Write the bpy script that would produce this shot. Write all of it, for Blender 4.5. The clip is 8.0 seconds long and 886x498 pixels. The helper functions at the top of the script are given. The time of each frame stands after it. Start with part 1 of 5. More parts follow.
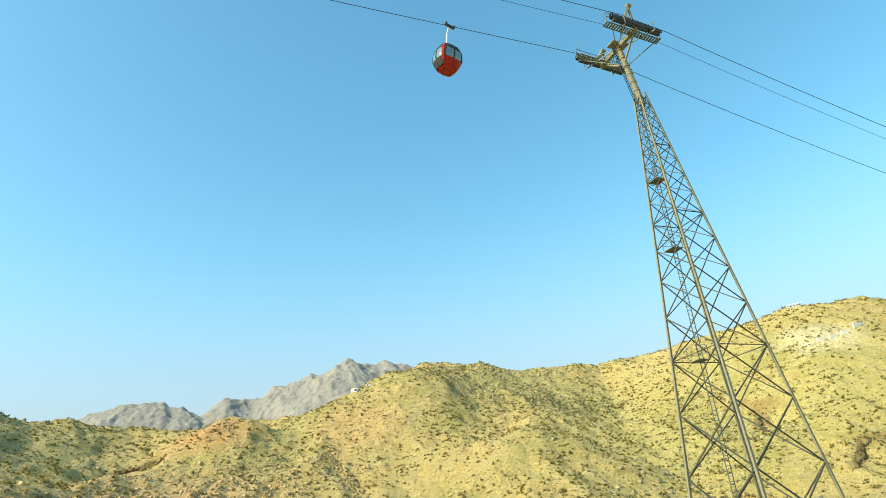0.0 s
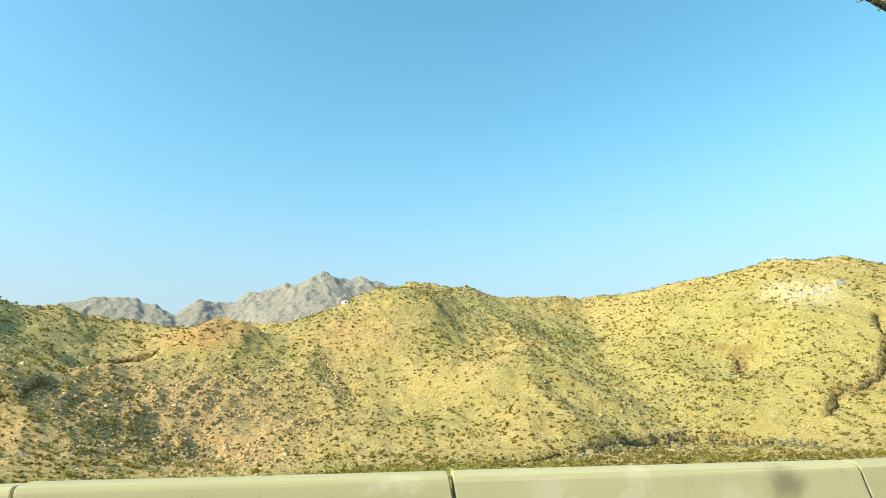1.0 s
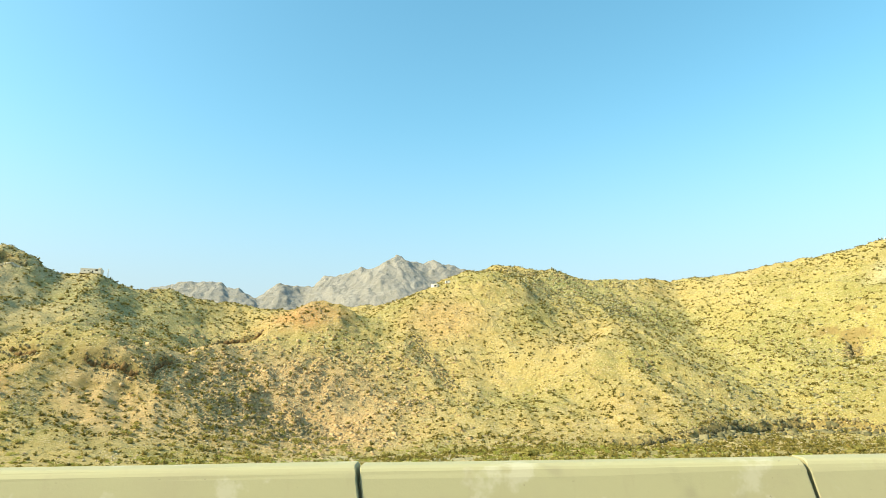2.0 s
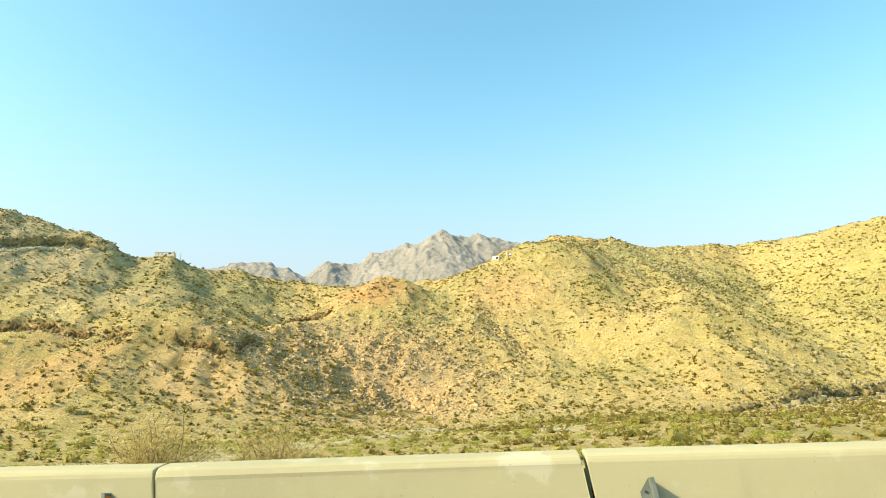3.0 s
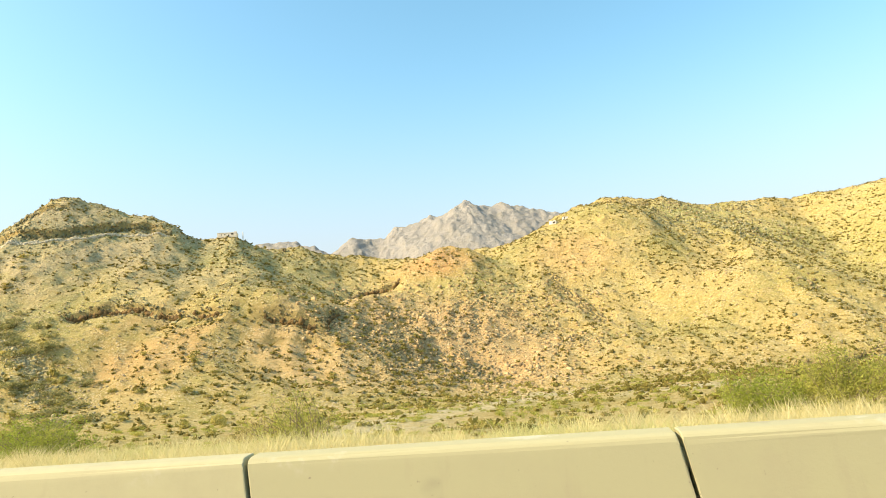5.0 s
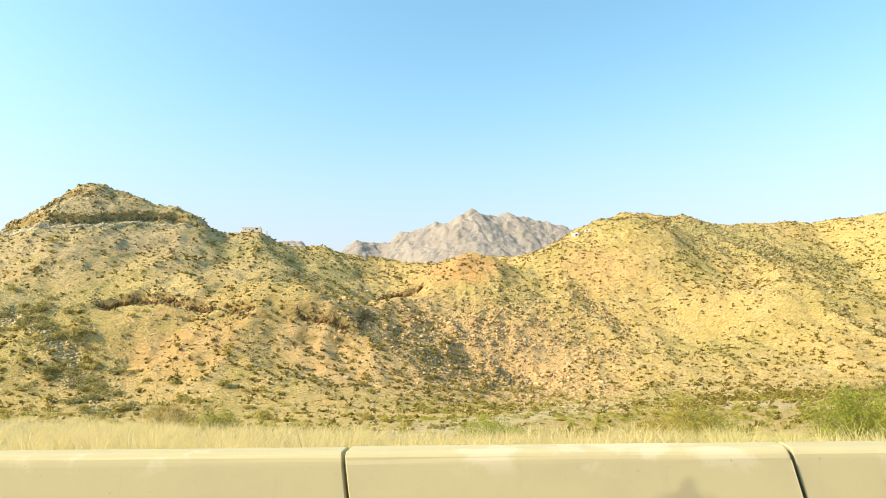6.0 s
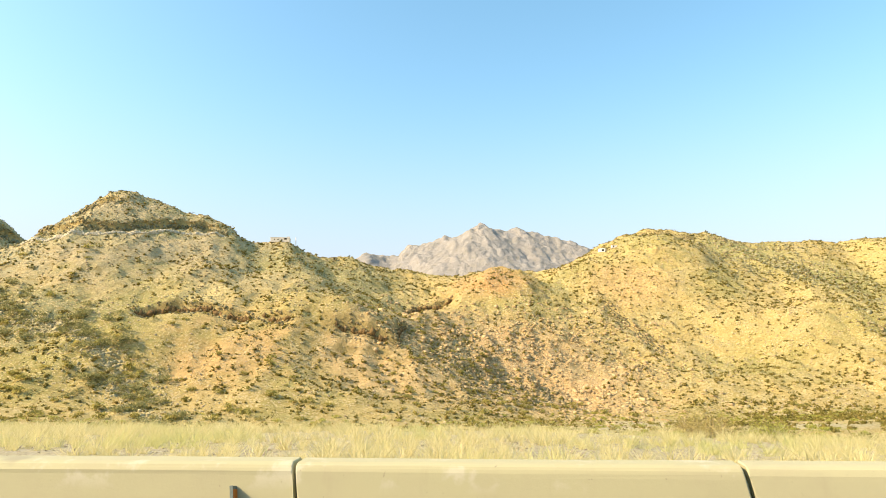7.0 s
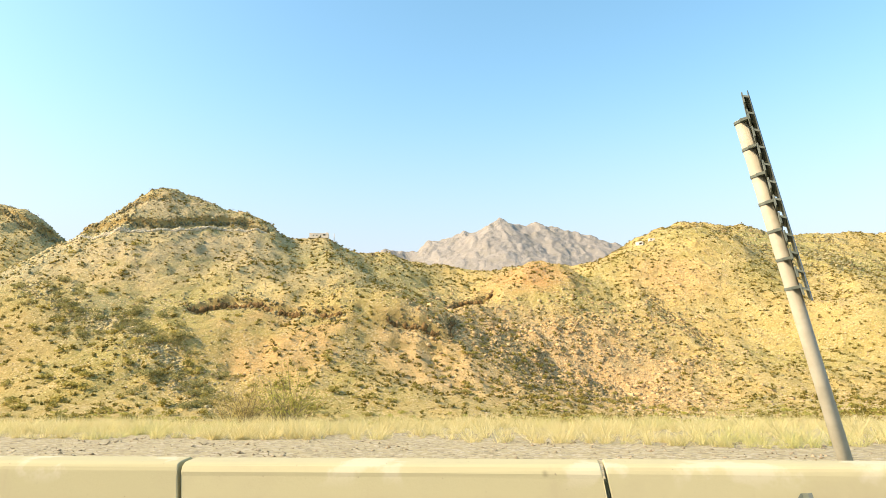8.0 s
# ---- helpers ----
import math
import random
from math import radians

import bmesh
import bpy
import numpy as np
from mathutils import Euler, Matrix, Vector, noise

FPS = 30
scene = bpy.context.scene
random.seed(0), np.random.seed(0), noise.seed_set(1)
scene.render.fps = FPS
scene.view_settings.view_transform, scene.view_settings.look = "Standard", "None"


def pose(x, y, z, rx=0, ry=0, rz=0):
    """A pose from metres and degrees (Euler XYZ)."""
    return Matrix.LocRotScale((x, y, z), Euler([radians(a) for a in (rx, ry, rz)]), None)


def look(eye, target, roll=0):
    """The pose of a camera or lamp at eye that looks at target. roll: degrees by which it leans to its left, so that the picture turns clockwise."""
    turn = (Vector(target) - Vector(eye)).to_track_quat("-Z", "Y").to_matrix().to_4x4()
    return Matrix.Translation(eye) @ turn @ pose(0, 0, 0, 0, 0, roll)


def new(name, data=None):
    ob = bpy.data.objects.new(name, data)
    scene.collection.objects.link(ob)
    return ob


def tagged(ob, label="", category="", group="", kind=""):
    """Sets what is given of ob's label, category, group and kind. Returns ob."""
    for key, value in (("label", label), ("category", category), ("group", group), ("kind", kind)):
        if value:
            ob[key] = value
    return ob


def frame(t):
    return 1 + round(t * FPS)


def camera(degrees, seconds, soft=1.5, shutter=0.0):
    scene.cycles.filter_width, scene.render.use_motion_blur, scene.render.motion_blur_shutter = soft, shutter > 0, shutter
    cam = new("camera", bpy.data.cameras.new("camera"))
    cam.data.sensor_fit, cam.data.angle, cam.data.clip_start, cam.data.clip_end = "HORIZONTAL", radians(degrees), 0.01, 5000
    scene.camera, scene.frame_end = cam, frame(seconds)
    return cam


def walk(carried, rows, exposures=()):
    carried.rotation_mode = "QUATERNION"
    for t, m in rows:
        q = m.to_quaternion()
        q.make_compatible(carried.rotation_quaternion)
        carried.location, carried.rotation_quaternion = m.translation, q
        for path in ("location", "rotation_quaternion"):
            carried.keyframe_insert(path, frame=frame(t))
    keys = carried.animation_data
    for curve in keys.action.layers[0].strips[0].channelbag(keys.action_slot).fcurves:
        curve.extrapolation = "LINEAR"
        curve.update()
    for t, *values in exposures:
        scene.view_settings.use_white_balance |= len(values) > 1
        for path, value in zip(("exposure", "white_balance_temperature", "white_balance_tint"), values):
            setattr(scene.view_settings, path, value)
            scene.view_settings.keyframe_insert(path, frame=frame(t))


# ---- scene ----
cam = camera(68.02, 8.0, soft=0.9)
EYE = 1.3
# seconds, metres along the road, and the camera's three turns
ROWS = [
    (0, 0.21, 114.3, 5.93, 1.01),
    (0.1, -2.38, 112.09, 2.24, 1.73),
    (0.2, -4.97, 111.38, -0.7, 1.58),
    (0.3, -7.56, 110.65, 0.24, 0.6),
    (0.5, -12.75, 109.69, -1.44, 1.49),
    (0.7, -18.05, 108.13, -1.76, -0.53),
    (1, -26.01, 107.38, 1.69, -2.86),
    (1.2, -31.26, 107.44, 2.48, -6.29),
    (1.5, -39.14, 108.87, 0.43, -0.47),
    (1.7, -44.35, 107.33, 0.18, 1.51),
    (2.8, -72.98, 104.75, 1.47, 5.91),
    (3, -78.11, 103.85, 1.6, 6.69),
    (3.2, -83.17, 105.54, 1.36, 7.37),
    (3.3, -85.7, 106.45, 0.05, 8.22),
    (3.4, -88.23, 106.82, -0.14, 10.02),
    (3.5, -90.76, 105.76, -1.76, 13.27),
    (3.7, -95.81, 102.99, -0.55, 11.44),
    (4, -103.39, 103.34, 3.47, 8.51),
    (4.2, -108.44, 103.8, 3.87, 8.13),
    (4.5, -116.02, 101.62, 6.21, 5.74),
    (4.7, -121.22, 102.01, 4.03, 6.87),
    (5, -129.02, 101.51, 4.16, 8.52),
    (5.2, -134.37, 101.74, 3.53, 8.86),
    (6.3, -164.53, 102.73, 0.05, 8.14),
    (6.5, -169.86, 104.04, -0.1, 9.77),
    (6.8, -177.64, 102.21, 0.01, 8.02),
    (7, -182.83, 103.36, 0.25, 7.82),
    (7.3, -190.6, 101.99, 1.49, 5.62),
    (7.5, -195.78, 102.29, 1.72, 4.4),
    (7.7, -200.99, 103.58, -0.2, 7.22),
    (7.8, -203.59, 104.0, 0.03, 7.32),
    (7.9, -206.2, 104.13, 0.12, 8.93),
    (8, -208.84, 103, 0.46, 9.1),
]
EXPOSURES = [(0.0, 0.14, 7500, 0), (1.7, 0.22, 7900, 0), (3.2, 0.37, 8500, 7), (5.2, 0.38, 8700, 14), (8.0, 0.41, 8600, 20)]
walk(cam, [(t, pose(x, 0, EYE, rx, ry, rz)) for t, x, rx, ry, rz in ROWS], EXPOSURES)

# ---- light ----
SUN = Vector((-0.76, -0.34, 0.55)).normalized()  # towards the sun
world = bpy.data.worlds.new("world")
scene.world = world
world.use_nodes = True
wn, wl = world.node_tree.nodes, world.node_tree.links
wn.clear()
sky = wn.new("ShaderNodeTexSky")
sky.sky_type, sky.sun_disc = "NISHITA", False
sky.sun_elevation, sky.sun_rotation = math.asin(SUN.z), math.atan2(SUN.x, SUN.y)
sky.altitude, sky.air_density, sky.dust_density, sky.ozone_density = 900, 1.2, 1.9, 0.9
back = wn.new("ShaderNodeBackground")
back.inputs["Strength"].default_value = 0.15
wout = wn.new("ShaderNodeOutputWorld")
tint = wn.new("ShaderNodeHueSaturation")
tint.inputs["Hue"].default_value, tint.inputs["Saturation"].default_value, tint.inputs["Value"].default_value = 0.486, 1.32, 2.03
wl.new(sky.outputs["Color"], tint.inputs["Color"])
# dusty air whitens the sky towards the horizon
way = wn.new("ShaderNodeTexCoord")
height = wn.new("ShaderNodeSeparateXYZ")
wl.new(way.outputs["Generated"], height.inputs[0])
haze = wn.new("ShaderNodeMapRange")
haze.interpolation_type = "SMOOTHERSTEP"
for key, value in (("From Min", 0.50), ("From Max", 0.0), ("To Min", 0.0), ("To Max", 0.95)):
    haze.inputs[key].default_value = value
wl.new(height.outputs["Z"], haze.inputs["Value"])
dust = wn.new("ShaderNodeMix")
dust.data_type = "RGBA"
dust.inputs[7].default_value = (2.95, 3.2, 4.2, 1)
wl.new(haze.outputs["Result"], dust.inputs[0])
wl.new(tint.outputs["Color"], dust.inputs[6])
wl.new(dust.outputs[2], back.inputs["Color"])
wl.new(back.outputs["Background"], wout.inputs["Surface"])
sun_data = bpy.data.lights.new("sun", "SUN")
sun_data.energy, sun_data.angle, sun_data.color = 5.0, radians(0.53), (1.0, 0.925, 0.745)
sun = new("sun", sun_data)
sun.matrix_world = look((0, 0, 300), Vector((0, 0, 300)) - SUN)


# ---- materials ----
class Nodes:
    """A short hand for building a node material."""

    def __init__(self, name, rough=0.9, metal=0.0):
        self.mat = bpy.data.materials.new(name)
        self.mat.use_nodes = True
        self.tree = self.mat.node_tree
        self.shader = self.tree.nodes["Principled BSDF"]
        self.shader.inputs["Roughness"].default_value = rough
        self.shader.inputs["Metallic"].default_value = metal
        self.shader.inputs["Specular IOR Level"].default_value = 0.25

    def node(self, kind, **values):
        n = self.tree.nodes.new(kind)
        for key, value in values.items():
            n.inputs[key.replace("_", " ")].default_value = value
        return n

    def link(self, a, b):
        self.tree.links.new(a, b)

    def place(self, world_space=True):
        if world_space:
            return self.node("ShaderNodeNewGeometry").outputs["Position"]
        return self.node("ShaderNodeTexCoord").outputs["Object"]

    def noise(self, vector, size, detail=4.0, rough=0.55):
        n = self.node("ShaderNodeTexNoise", Scale=1.0 / size, Detail=detail, Roughness=rough)
        self.link(vector, n.inputs["Vector"])
        return n.outputs["Fac"]

    def ramp(self, fac, low, high):
        n = self.tree.nodes.new("ShaderNodeMapRange")
        n.inputs["From Min"].default_value, n.inputs["From Max"].default_value = low, high
        n.interpolation_type = "SMOOTHSTEP"
        self.link(fac, n.inputs["Value"])
        return n.outputs["Result"]

    def mix(self, fac, a, b):
        n = self.tree.nodes.new("ShaderNodeMix")
        n.data_type = "RGBA"
        if isinstance(fac, bpy.types.NodeSocket):
            self.link(fac, n.inputs[0])
        else:
            n.inputs[0].default_value = fac
        for v, socket in ((a, n.inputs[6]), (b, n.inputs[7])):
            if isinstance(v, bpy.types.NodeSocket):
                self.link(v, socket)
            else:
                socket.default_value = (*v, 1)
        return n.outputs[2]

    def math(self, how, a, b):
        n = self.tree.nodes.new("ShaderNodeMath")
        n.operation = how
        for v, socket in ((a, n.inputs[0]), (b, n.inputs[1])):
            if isinstance(v, bpy.types.NodeSocket):
                self.link(v, socket)
            else:
                socket.default_value = v
        return n.outputs[0]

    def near(self, vector, place, size, ragged, seed_size):
        """1 round a place, 0 far from it, with a ragged rim."""
        d = self.tree.nodes.new("ShaderNodeVectorMath")
        d.operation = "DISTANCE"
        self.link(vector, d.inputs[0])
        d.inputs[1].default_value = place
        wild = self.math("MULTIPLY", self.noise(vector, seed_size, 3), ragged)
        return self.ramp(self.math("ADD", d.outputs["Value"], wild), size + ragged * 0.75, size * 0.4 + ragged * 0.3)

    def color(self, c):
        if isinstance(c, bpy.types.NodeSocket):
            self.link(c, self.shader.inputs["Base Color"])
        else:
            self.shader.inputs["Base Color"].default_value = (*c, 1)

    def bump(self, height, strength, distance):
        n = self.node("ShaderNodeBump", Strength=strength, Distance=distance)
        self.link(height, n.inputs["Height"])
        self.link(n.outputs["Normal"], self.shader.inputs["Normal"])


def hill_material():
    m = Nodes("hill_soil")
    p = m.place()
    tan = m.mix(m.ramp(m.noise(p, 70, 5), 0.38, 0.64), (0.565, 0.435, 0.165), (0.515, 0.385, 0.14))
    tan = m.mix(m.ramp(m.noise(p, 26, 5), 0.45, 0.7), tan, (0.56, 0.455, 0.195))
    # low dry growth in broad patches
    green = m.math("MULTIPLY", m.ramp(m.noise(p, 110, 6, 0.7), 0.46, 0.62), 0.7)

    def patch(base, place, size, ragged, seed_size, amount, colour):
        return m.mix(m.math("MULTIPLY", m.near(p, place, size, ragged, seed_size), amount), base, colour)

    # the western hill is greyer, the eastern slopes are yellower
    tan = patch(tan, (-540, 530, 130), 190, 90, 60, 0.85, (0.52, 0.43, 0.265))
    tan = patch(tan, (-405, 535, 110), 95, 70, 40, 0.6, (0.47, 0.40, 0.20))
    tan = patch(tan, (-372, 392, 34), 75, 40, 26, 0.8, (0.64, 0.40, 0.17))
    # far-left hill: its shaded right side is put into a darker olive
    tan = patch(tan, (-805, 650, 190), 120, 60, 40, 0.7, (0.36, 0.33, 0.176))
    tan = patch(tan, (300, 640, 90), 230, 120, 70, 0.75, (0.48, 0.44, 0.14))
    tan = m.mix(green, tan, (0.34, 0.32, 0.097))
    # olive growth on the flank below the house, along the ravine and under the main summit
    # the flank's olive also holds the shade of its east-facing slope
    tan = patch(tan, (-378, 590, 128), 88, 60, 26, 0.72, (0.28, 0.295, 0.125))
    tan = patch(tan, (-505, 386, 57), 50, 40, 20, 0.8, (0.28, 0.29, 0.15))
    tan = patch(tan, (-600, 445, 100), 58, 34, 14, 0.75, (0.40, 0.39, 0.246))
    tan = patch(tan, (-560, 330, 35), 80, 60, 24, 0.7, (0.48, 0.35, 0.14))
    tan = patch(tan, (-200, 490, 35), 130, 60, 22, 0.85, (0.63, 0.395, 0.20))
    tan = patch(tan, (70, 850, 190), 85, 70, 30, 0.9, (0.25, 0.28, 0.10))
    tan = patch(tan, (150, 770, 140), 80, 80, 26, 0.8, (0.29, 0.31, 0.11))
    tan = patch(tan, (230, 645, 90), 60, 90, 26, 0.6, (0.34, 0.33, 0.11))
    tan = patch(tan, (-560, 490, 145), 50, 40, 12, 0.6, (0.36, 0.35, 0.194))
    for gully in ((-178, 455, 8), (-235, 440, 22), (-150, 520, 25), (-250, 470, 40), (-232, 500, 42), (-205, 425, 4)):
        tan = patch(tan, gully, 24, 34, 12, 0.5, (0.40, 0.33, 0.16))
    # pale gravel in the wadi bed
    for bed in ((-186, 195, -11), (-180, 235, -11), (-168, 280, -10), (-148, 335, -10), (-122, 385, -9), (-70, 300, -8)):
        tan = patch(tan, bed, 30, 30, 12, 0.8, (0.60, 0.55, 0.37))
    # red earth on the spurs, pale sand on a shelf and a quarry scar on the far slope
    tan = patch(tan, (-222, 646, 128), 55, 40, 22, 0.8, (0.66, 0.33, 0.132))
    tan = patch(tan, (-298, 422, 36), 44, 36, 16, 0.8, (0.69, 0.455, 0.215))
    tan = patch(tan, (-272, 404, 14), 40, 30, 14, 0.7, (0.69, 0.465, 0.22))
    tan = patch(tan, (-420, 445, 80), 26, 24, 14, 0.75, (0.74, 0.59, 0.255))
    tan = patch(tan, (-85, 690, 120), 60, 40, 20, 0.75, (0.68, 0.42, 0.17))
    tan = patch(tan, (-622, 505, 143), 12, 12, 8, 0.8, (0.74, 0.64, 0.414))
    tan = patch(tan, (392, 662, 150), 50, 40, 26, 0.85, (0.76, 0.68, 0.422))
    # fine grain of soil and pebbles, their small shadows put in as dark brown
    grain = m.ramp(m.noise(p, 2.6, 4, 0.85), 0.46, 0.58)
    tan = m.mix(m.math("MULTIPLY", grain, 0.52), tan, (0.36, 0.25, 0.066))
    speck = m.ramp(m.noise(p, 1.3, 3, 0.75), 0.56, 0.62)
    tan = m.mix(m.math("MULTIPLY", speck, 0.75), tan, (0.76, 0.62, 0.317))
    # stones and tufts too small to be built
    cell = m.node("ShaderNodeTexVoronoi", Scale=0.55)
    m.link(p, cell.inputs["Vector"])
    stone = m.ramp(cell.outputs["Distance"], 0.42, 0.25)
    stone = m.math("MULTIPLY", stone, m.ramp(m.noise(p, 18, 3), 0.42, 0.6))
    tan = m.mix(m.math("MULTIPLY", stone, 0.75), tan, (0.68, 0.55, 0.317))
    tuft = m.ramp(m.noise(p, 2.4, 4, 0.75), 0.55, 0.63)
    tan = m.mix(m.math("MULTIPLY", tuft, 0.36), tan, (0.19, 0.165, 0.053))
    # bare rock where it is steep
    up = m.node("ShaderNodeSeparateXYZ")
    m.link(m.node("ShaderNodeNewGeometry").outputs["Normal"], up.inputs[0])
    steep = m.ramp(m.math("ADD", up.outputs["Z"], m.math("MULTIPLY", m.noise(p, 9, 4), 0.25)), 0.84, 0.70)
    rock = m.mix(m.noise(p, 4, 5), (0.26, 0.19, 0.066), (0.48, 0.36, 0.141))
    m.color(m.mix(steep, tan, rock))
    m.bump(m.noise(p, 3.0, 9, 0.75), 1.0, 2.8)
    return m.mat


def verge_material():
    """The flat verge beyond the barrier: grey gravel, then pale sand with dead grass."""
    m = Nodes("verge_gravel")
    p = m.place()
    grey = m.mix(m.noise(p, 0.5, 6, 0.7), (0.30, 0.25, 0.14), (0.52, 0.45, 0.265))
    sand = m.mix(m.noise(p, 1.2, 6, 0.7), (0.40, 0.30, 0.15), (0.58, 0.47, 0.27))
    east = m.node("ShaderNodeSeparateXYZ")
    m.link(p, east.inputs[0])
    sandy = m.math("ADD", m.noise(p, 9, 4), m.math("MULTIPLY", m.math("SUBTRACT", m.ramp(east.outputs["X"], -190, -150), 0.4), 0.36))
    pebble = m.node("ShaderNodeTexVoronoi", Scale=9.0)
    m.link(p, pebble.inputs["Vector"])
    shade = m.node("ShaderNodeSeparateXYZ")
    m.link(pebble.outputs["Color"], shade.inputs[0])
    both = m.mix(m.ramp(sandy, 0.48, 0.66), grey, sand)
    both = m.mix(m.math("MULTIPLY", m.ramp(shade.outputs["X"], 0.62, 0.9), 0.55), both, (0.58, 0.53, 0.42))
    both = m.mix(m.math("MULTIPLY", m.ramp(shade.outputs["Y"], 0.68, 0.9), 0.55), both, (0.14, 0.12, 0.085))
    m.color(both)
    m.bump(m.noise(p, 0.25, 6, 0.7), 0.9, 0.12)
    return m.mat


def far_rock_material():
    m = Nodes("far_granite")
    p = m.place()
    # greyer than the rock itself: the haze of distance is put into these colours
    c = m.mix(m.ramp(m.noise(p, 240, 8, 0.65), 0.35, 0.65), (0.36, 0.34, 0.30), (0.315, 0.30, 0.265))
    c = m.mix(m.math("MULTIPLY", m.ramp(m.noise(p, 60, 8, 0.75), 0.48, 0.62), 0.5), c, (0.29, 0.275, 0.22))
    # fine pale and dark mottling
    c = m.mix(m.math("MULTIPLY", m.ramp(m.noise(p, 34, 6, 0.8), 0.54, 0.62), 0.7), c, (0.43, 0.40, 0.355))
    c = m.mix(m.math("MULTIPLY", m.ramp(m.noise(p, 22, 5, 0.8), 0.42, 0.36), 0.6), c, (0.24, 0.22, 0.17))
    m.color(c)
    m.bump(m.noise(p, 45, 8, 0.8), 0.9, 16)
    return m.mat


def leaf_material(name, dark, light, dry):
    m = Nodes(name, 0.75)
    g = m.node("ShaderNodeNewGeometry").outputs["Random Per Island"]
    c = m.mix(m.ramp(m.noise(m.place(), 6, 2), 0.5, 0.72), m.mix(g, dark, light), dry)
    m.color(c)
    # thin leaves let some light through
    thin = m.node("ShaderNodeBsdfTranslucent")
    m.link(c, thin.inputs["Color"])
    both = m.node("ShaderNodeMixShader", Fac=0.45)
    m.link(m.shader.outputs[0], both.inputs[1])
    m.link(thin.outputs[0], both.inputs[2])
    m.link(both.outputs[0], m.tree.nodes["Material Output"].inputs["Surface"])
    return m.mat


def stone_material(name, dark, light, size=2.0):
    m = Nodes(name, 0.92)
    g = m.node("ShaderNodeNewGeometry").outputs["Random Per Island"]
    p = m.place()
    c = m.mix(g, dark, light)
    m.color(m.mix(m.math("MULTIPLY", m.noise(p, size, 5, 0.7), 0.6), c, tuple(v * 0.6 for v in dark)))
    m.bump(m.noise(p, size * 0.5, 6, 0.7), 0.6, size * 0.2)
    return m.mat


STAINS = [((-23.3, 4.90, 1.02), 0.16), ((-197.5, 4.61, 0.70), 0.022), ((-117.1, 4.62, 0.72), 0.022), ((-208.9, 4.63, 0.82), 0.03)]


def concrete_material():
    m = Nodes("barrier_concrete", 0.85)
    p = m.place()
    tint = m.node("ShaderNodeObjectInfo").outputs["Random"]
    c = m.mix(tint, (0.42, 0.395, 0.232), (0.47, 0.44, 0.265))
    c = m.mix(m.math("MULTIPLY", m.ramp(m.noise(p, 0.6, 6, 0.65), 0.45, 0.75), 0.45), c, (0.39, 0.345, 0.22))
    long_p = m.node("ShaderNodeMapping")
    long_p.inputs["Scale"].default_value = (1.0, 1.0, 0.18)
    m.link(p, long_p.inputs["Vector"])
    streak = m.ramp(m.noise(long_p.outputs["Vector"], 0.16, 4, 0.6), 0.58, 0.75)
    c = m.mix(m.math("MULTIPLY", streak, 0.25), c, (0.36, 0.30, 0.20))
    blot = m.math("MULTIPLY", m.ramp(m.noise(p, 0.9, 3), 0.66, 0.74), 0.5)
    c = m.mix(blot, c, (0.24, 0.21, 0.15))
    # rubbed tyre marks and damp stains on a few pieces
    for place, size in STAINS:
        c = m.mix(m.math("MULTIPLY", m.near(p, place, size, size * 0.9, 0.12), 0.7), c, (0.13, 0.125, 0.075))
    edge = m.node("ShaderNodeSeparateXYZ")
    m.link(p, edge.inputs[0])
    rub = m.math("MULTIPLY", m.ramp(m.noise(p, 0.55, 5, 0.6), 0.56, 0.64), m.ramp(edge.outputs["Z"], 0.70, 0.84))
    c = m.mix(m.math("MULTIPLY", rub, 0.55), c, (0.56, 0.535, 0.40))
    pit = m.ramp(m.noise(p, 0.035, 3), 0.70, 0.76)
    m.color(m.mix(m.math("MULTIPLY", pit, 0.6), c, (0.2, 0.17, 0.12)))
    m.bump(m.noise(p, 0.03, 6, 0.7), 0.35, 0.006)
    return m.mat


def plain_material(name, a, b, rough, metal=0.0, size=0.2):
    m = Nodes(name, rough, metal)
    p = m.place(False)
    m.color(m.mix(m.ramp(m.noise(p, size, 5, 0.65), 0.35, 0.7), a, b))
    m.bump(m.noise(p, size * 0.3, 4), 0.15, size * 0.05)
    return m.mat


HILL, VERGE, FAR_ROCK, CONCRETE = hill_material(), verge_material(), far_rock_material(), concrete_material()
SHRUB = leaf_material("shrub_leaves", (0.155, 0.13, 0.028), (0.33, 0.275, 0.07), (0.37, 0.28, 0.085))
BUSH_DARK = leaf_material("dark_olive_leaves", (0.25, 0.22, 0.055), (0.46, 0.41, 0.13), (0.47, 0.38, 0.12))
RAVINE_GREEN = leaf_material("ravine_leaves", (0.19, 0.19, 0.07), (0.37, 0.355, 0.15), (0.41, 0.365, 0.16))
BUSH_GREEN = leaf_material("green_leaves", (0.20, 0.25, 0.03), (0.42, 0.49, 0.09), (0.44, 0.42, 0.10))
BUSH_DRY = leaf_material("dry_leaves", (0.42, 0.34, 0.11), (0.66, 0.54, 0.23), (0.56, 0.43, 0.16))
BUSH_OLIVE = leaf_material("olive_leaves", (0.29, 0.30, 0.055), (0.52, 0.52, 0.13), (0.50, 0.44, 0.12))
GRASS = leaf_material("dead_grass", (0.58, 0.50, 0.23), (0.82, 0.74, 0.42), (0.62, 0.60, 0.26))
STONE = stone_material("loose_stone", (0.40, 0.30, 0.17), (0.72, 0.58, 0.37))
RUBBLE = stone_material("spoil_rubble", (0.54, 0.48, 0.34), (0.72, 0.65, 0.48))
PALE_STONE = stone_material("pale_stone", (0.42, 0.36, 0.20), (0.62, 0.54, 0.32))
BROWN_STONE = stone_material("brown_ledge_rock", (0.13, 0.078, 0.028), (0.32, 0.20, 0.08), 2.0)
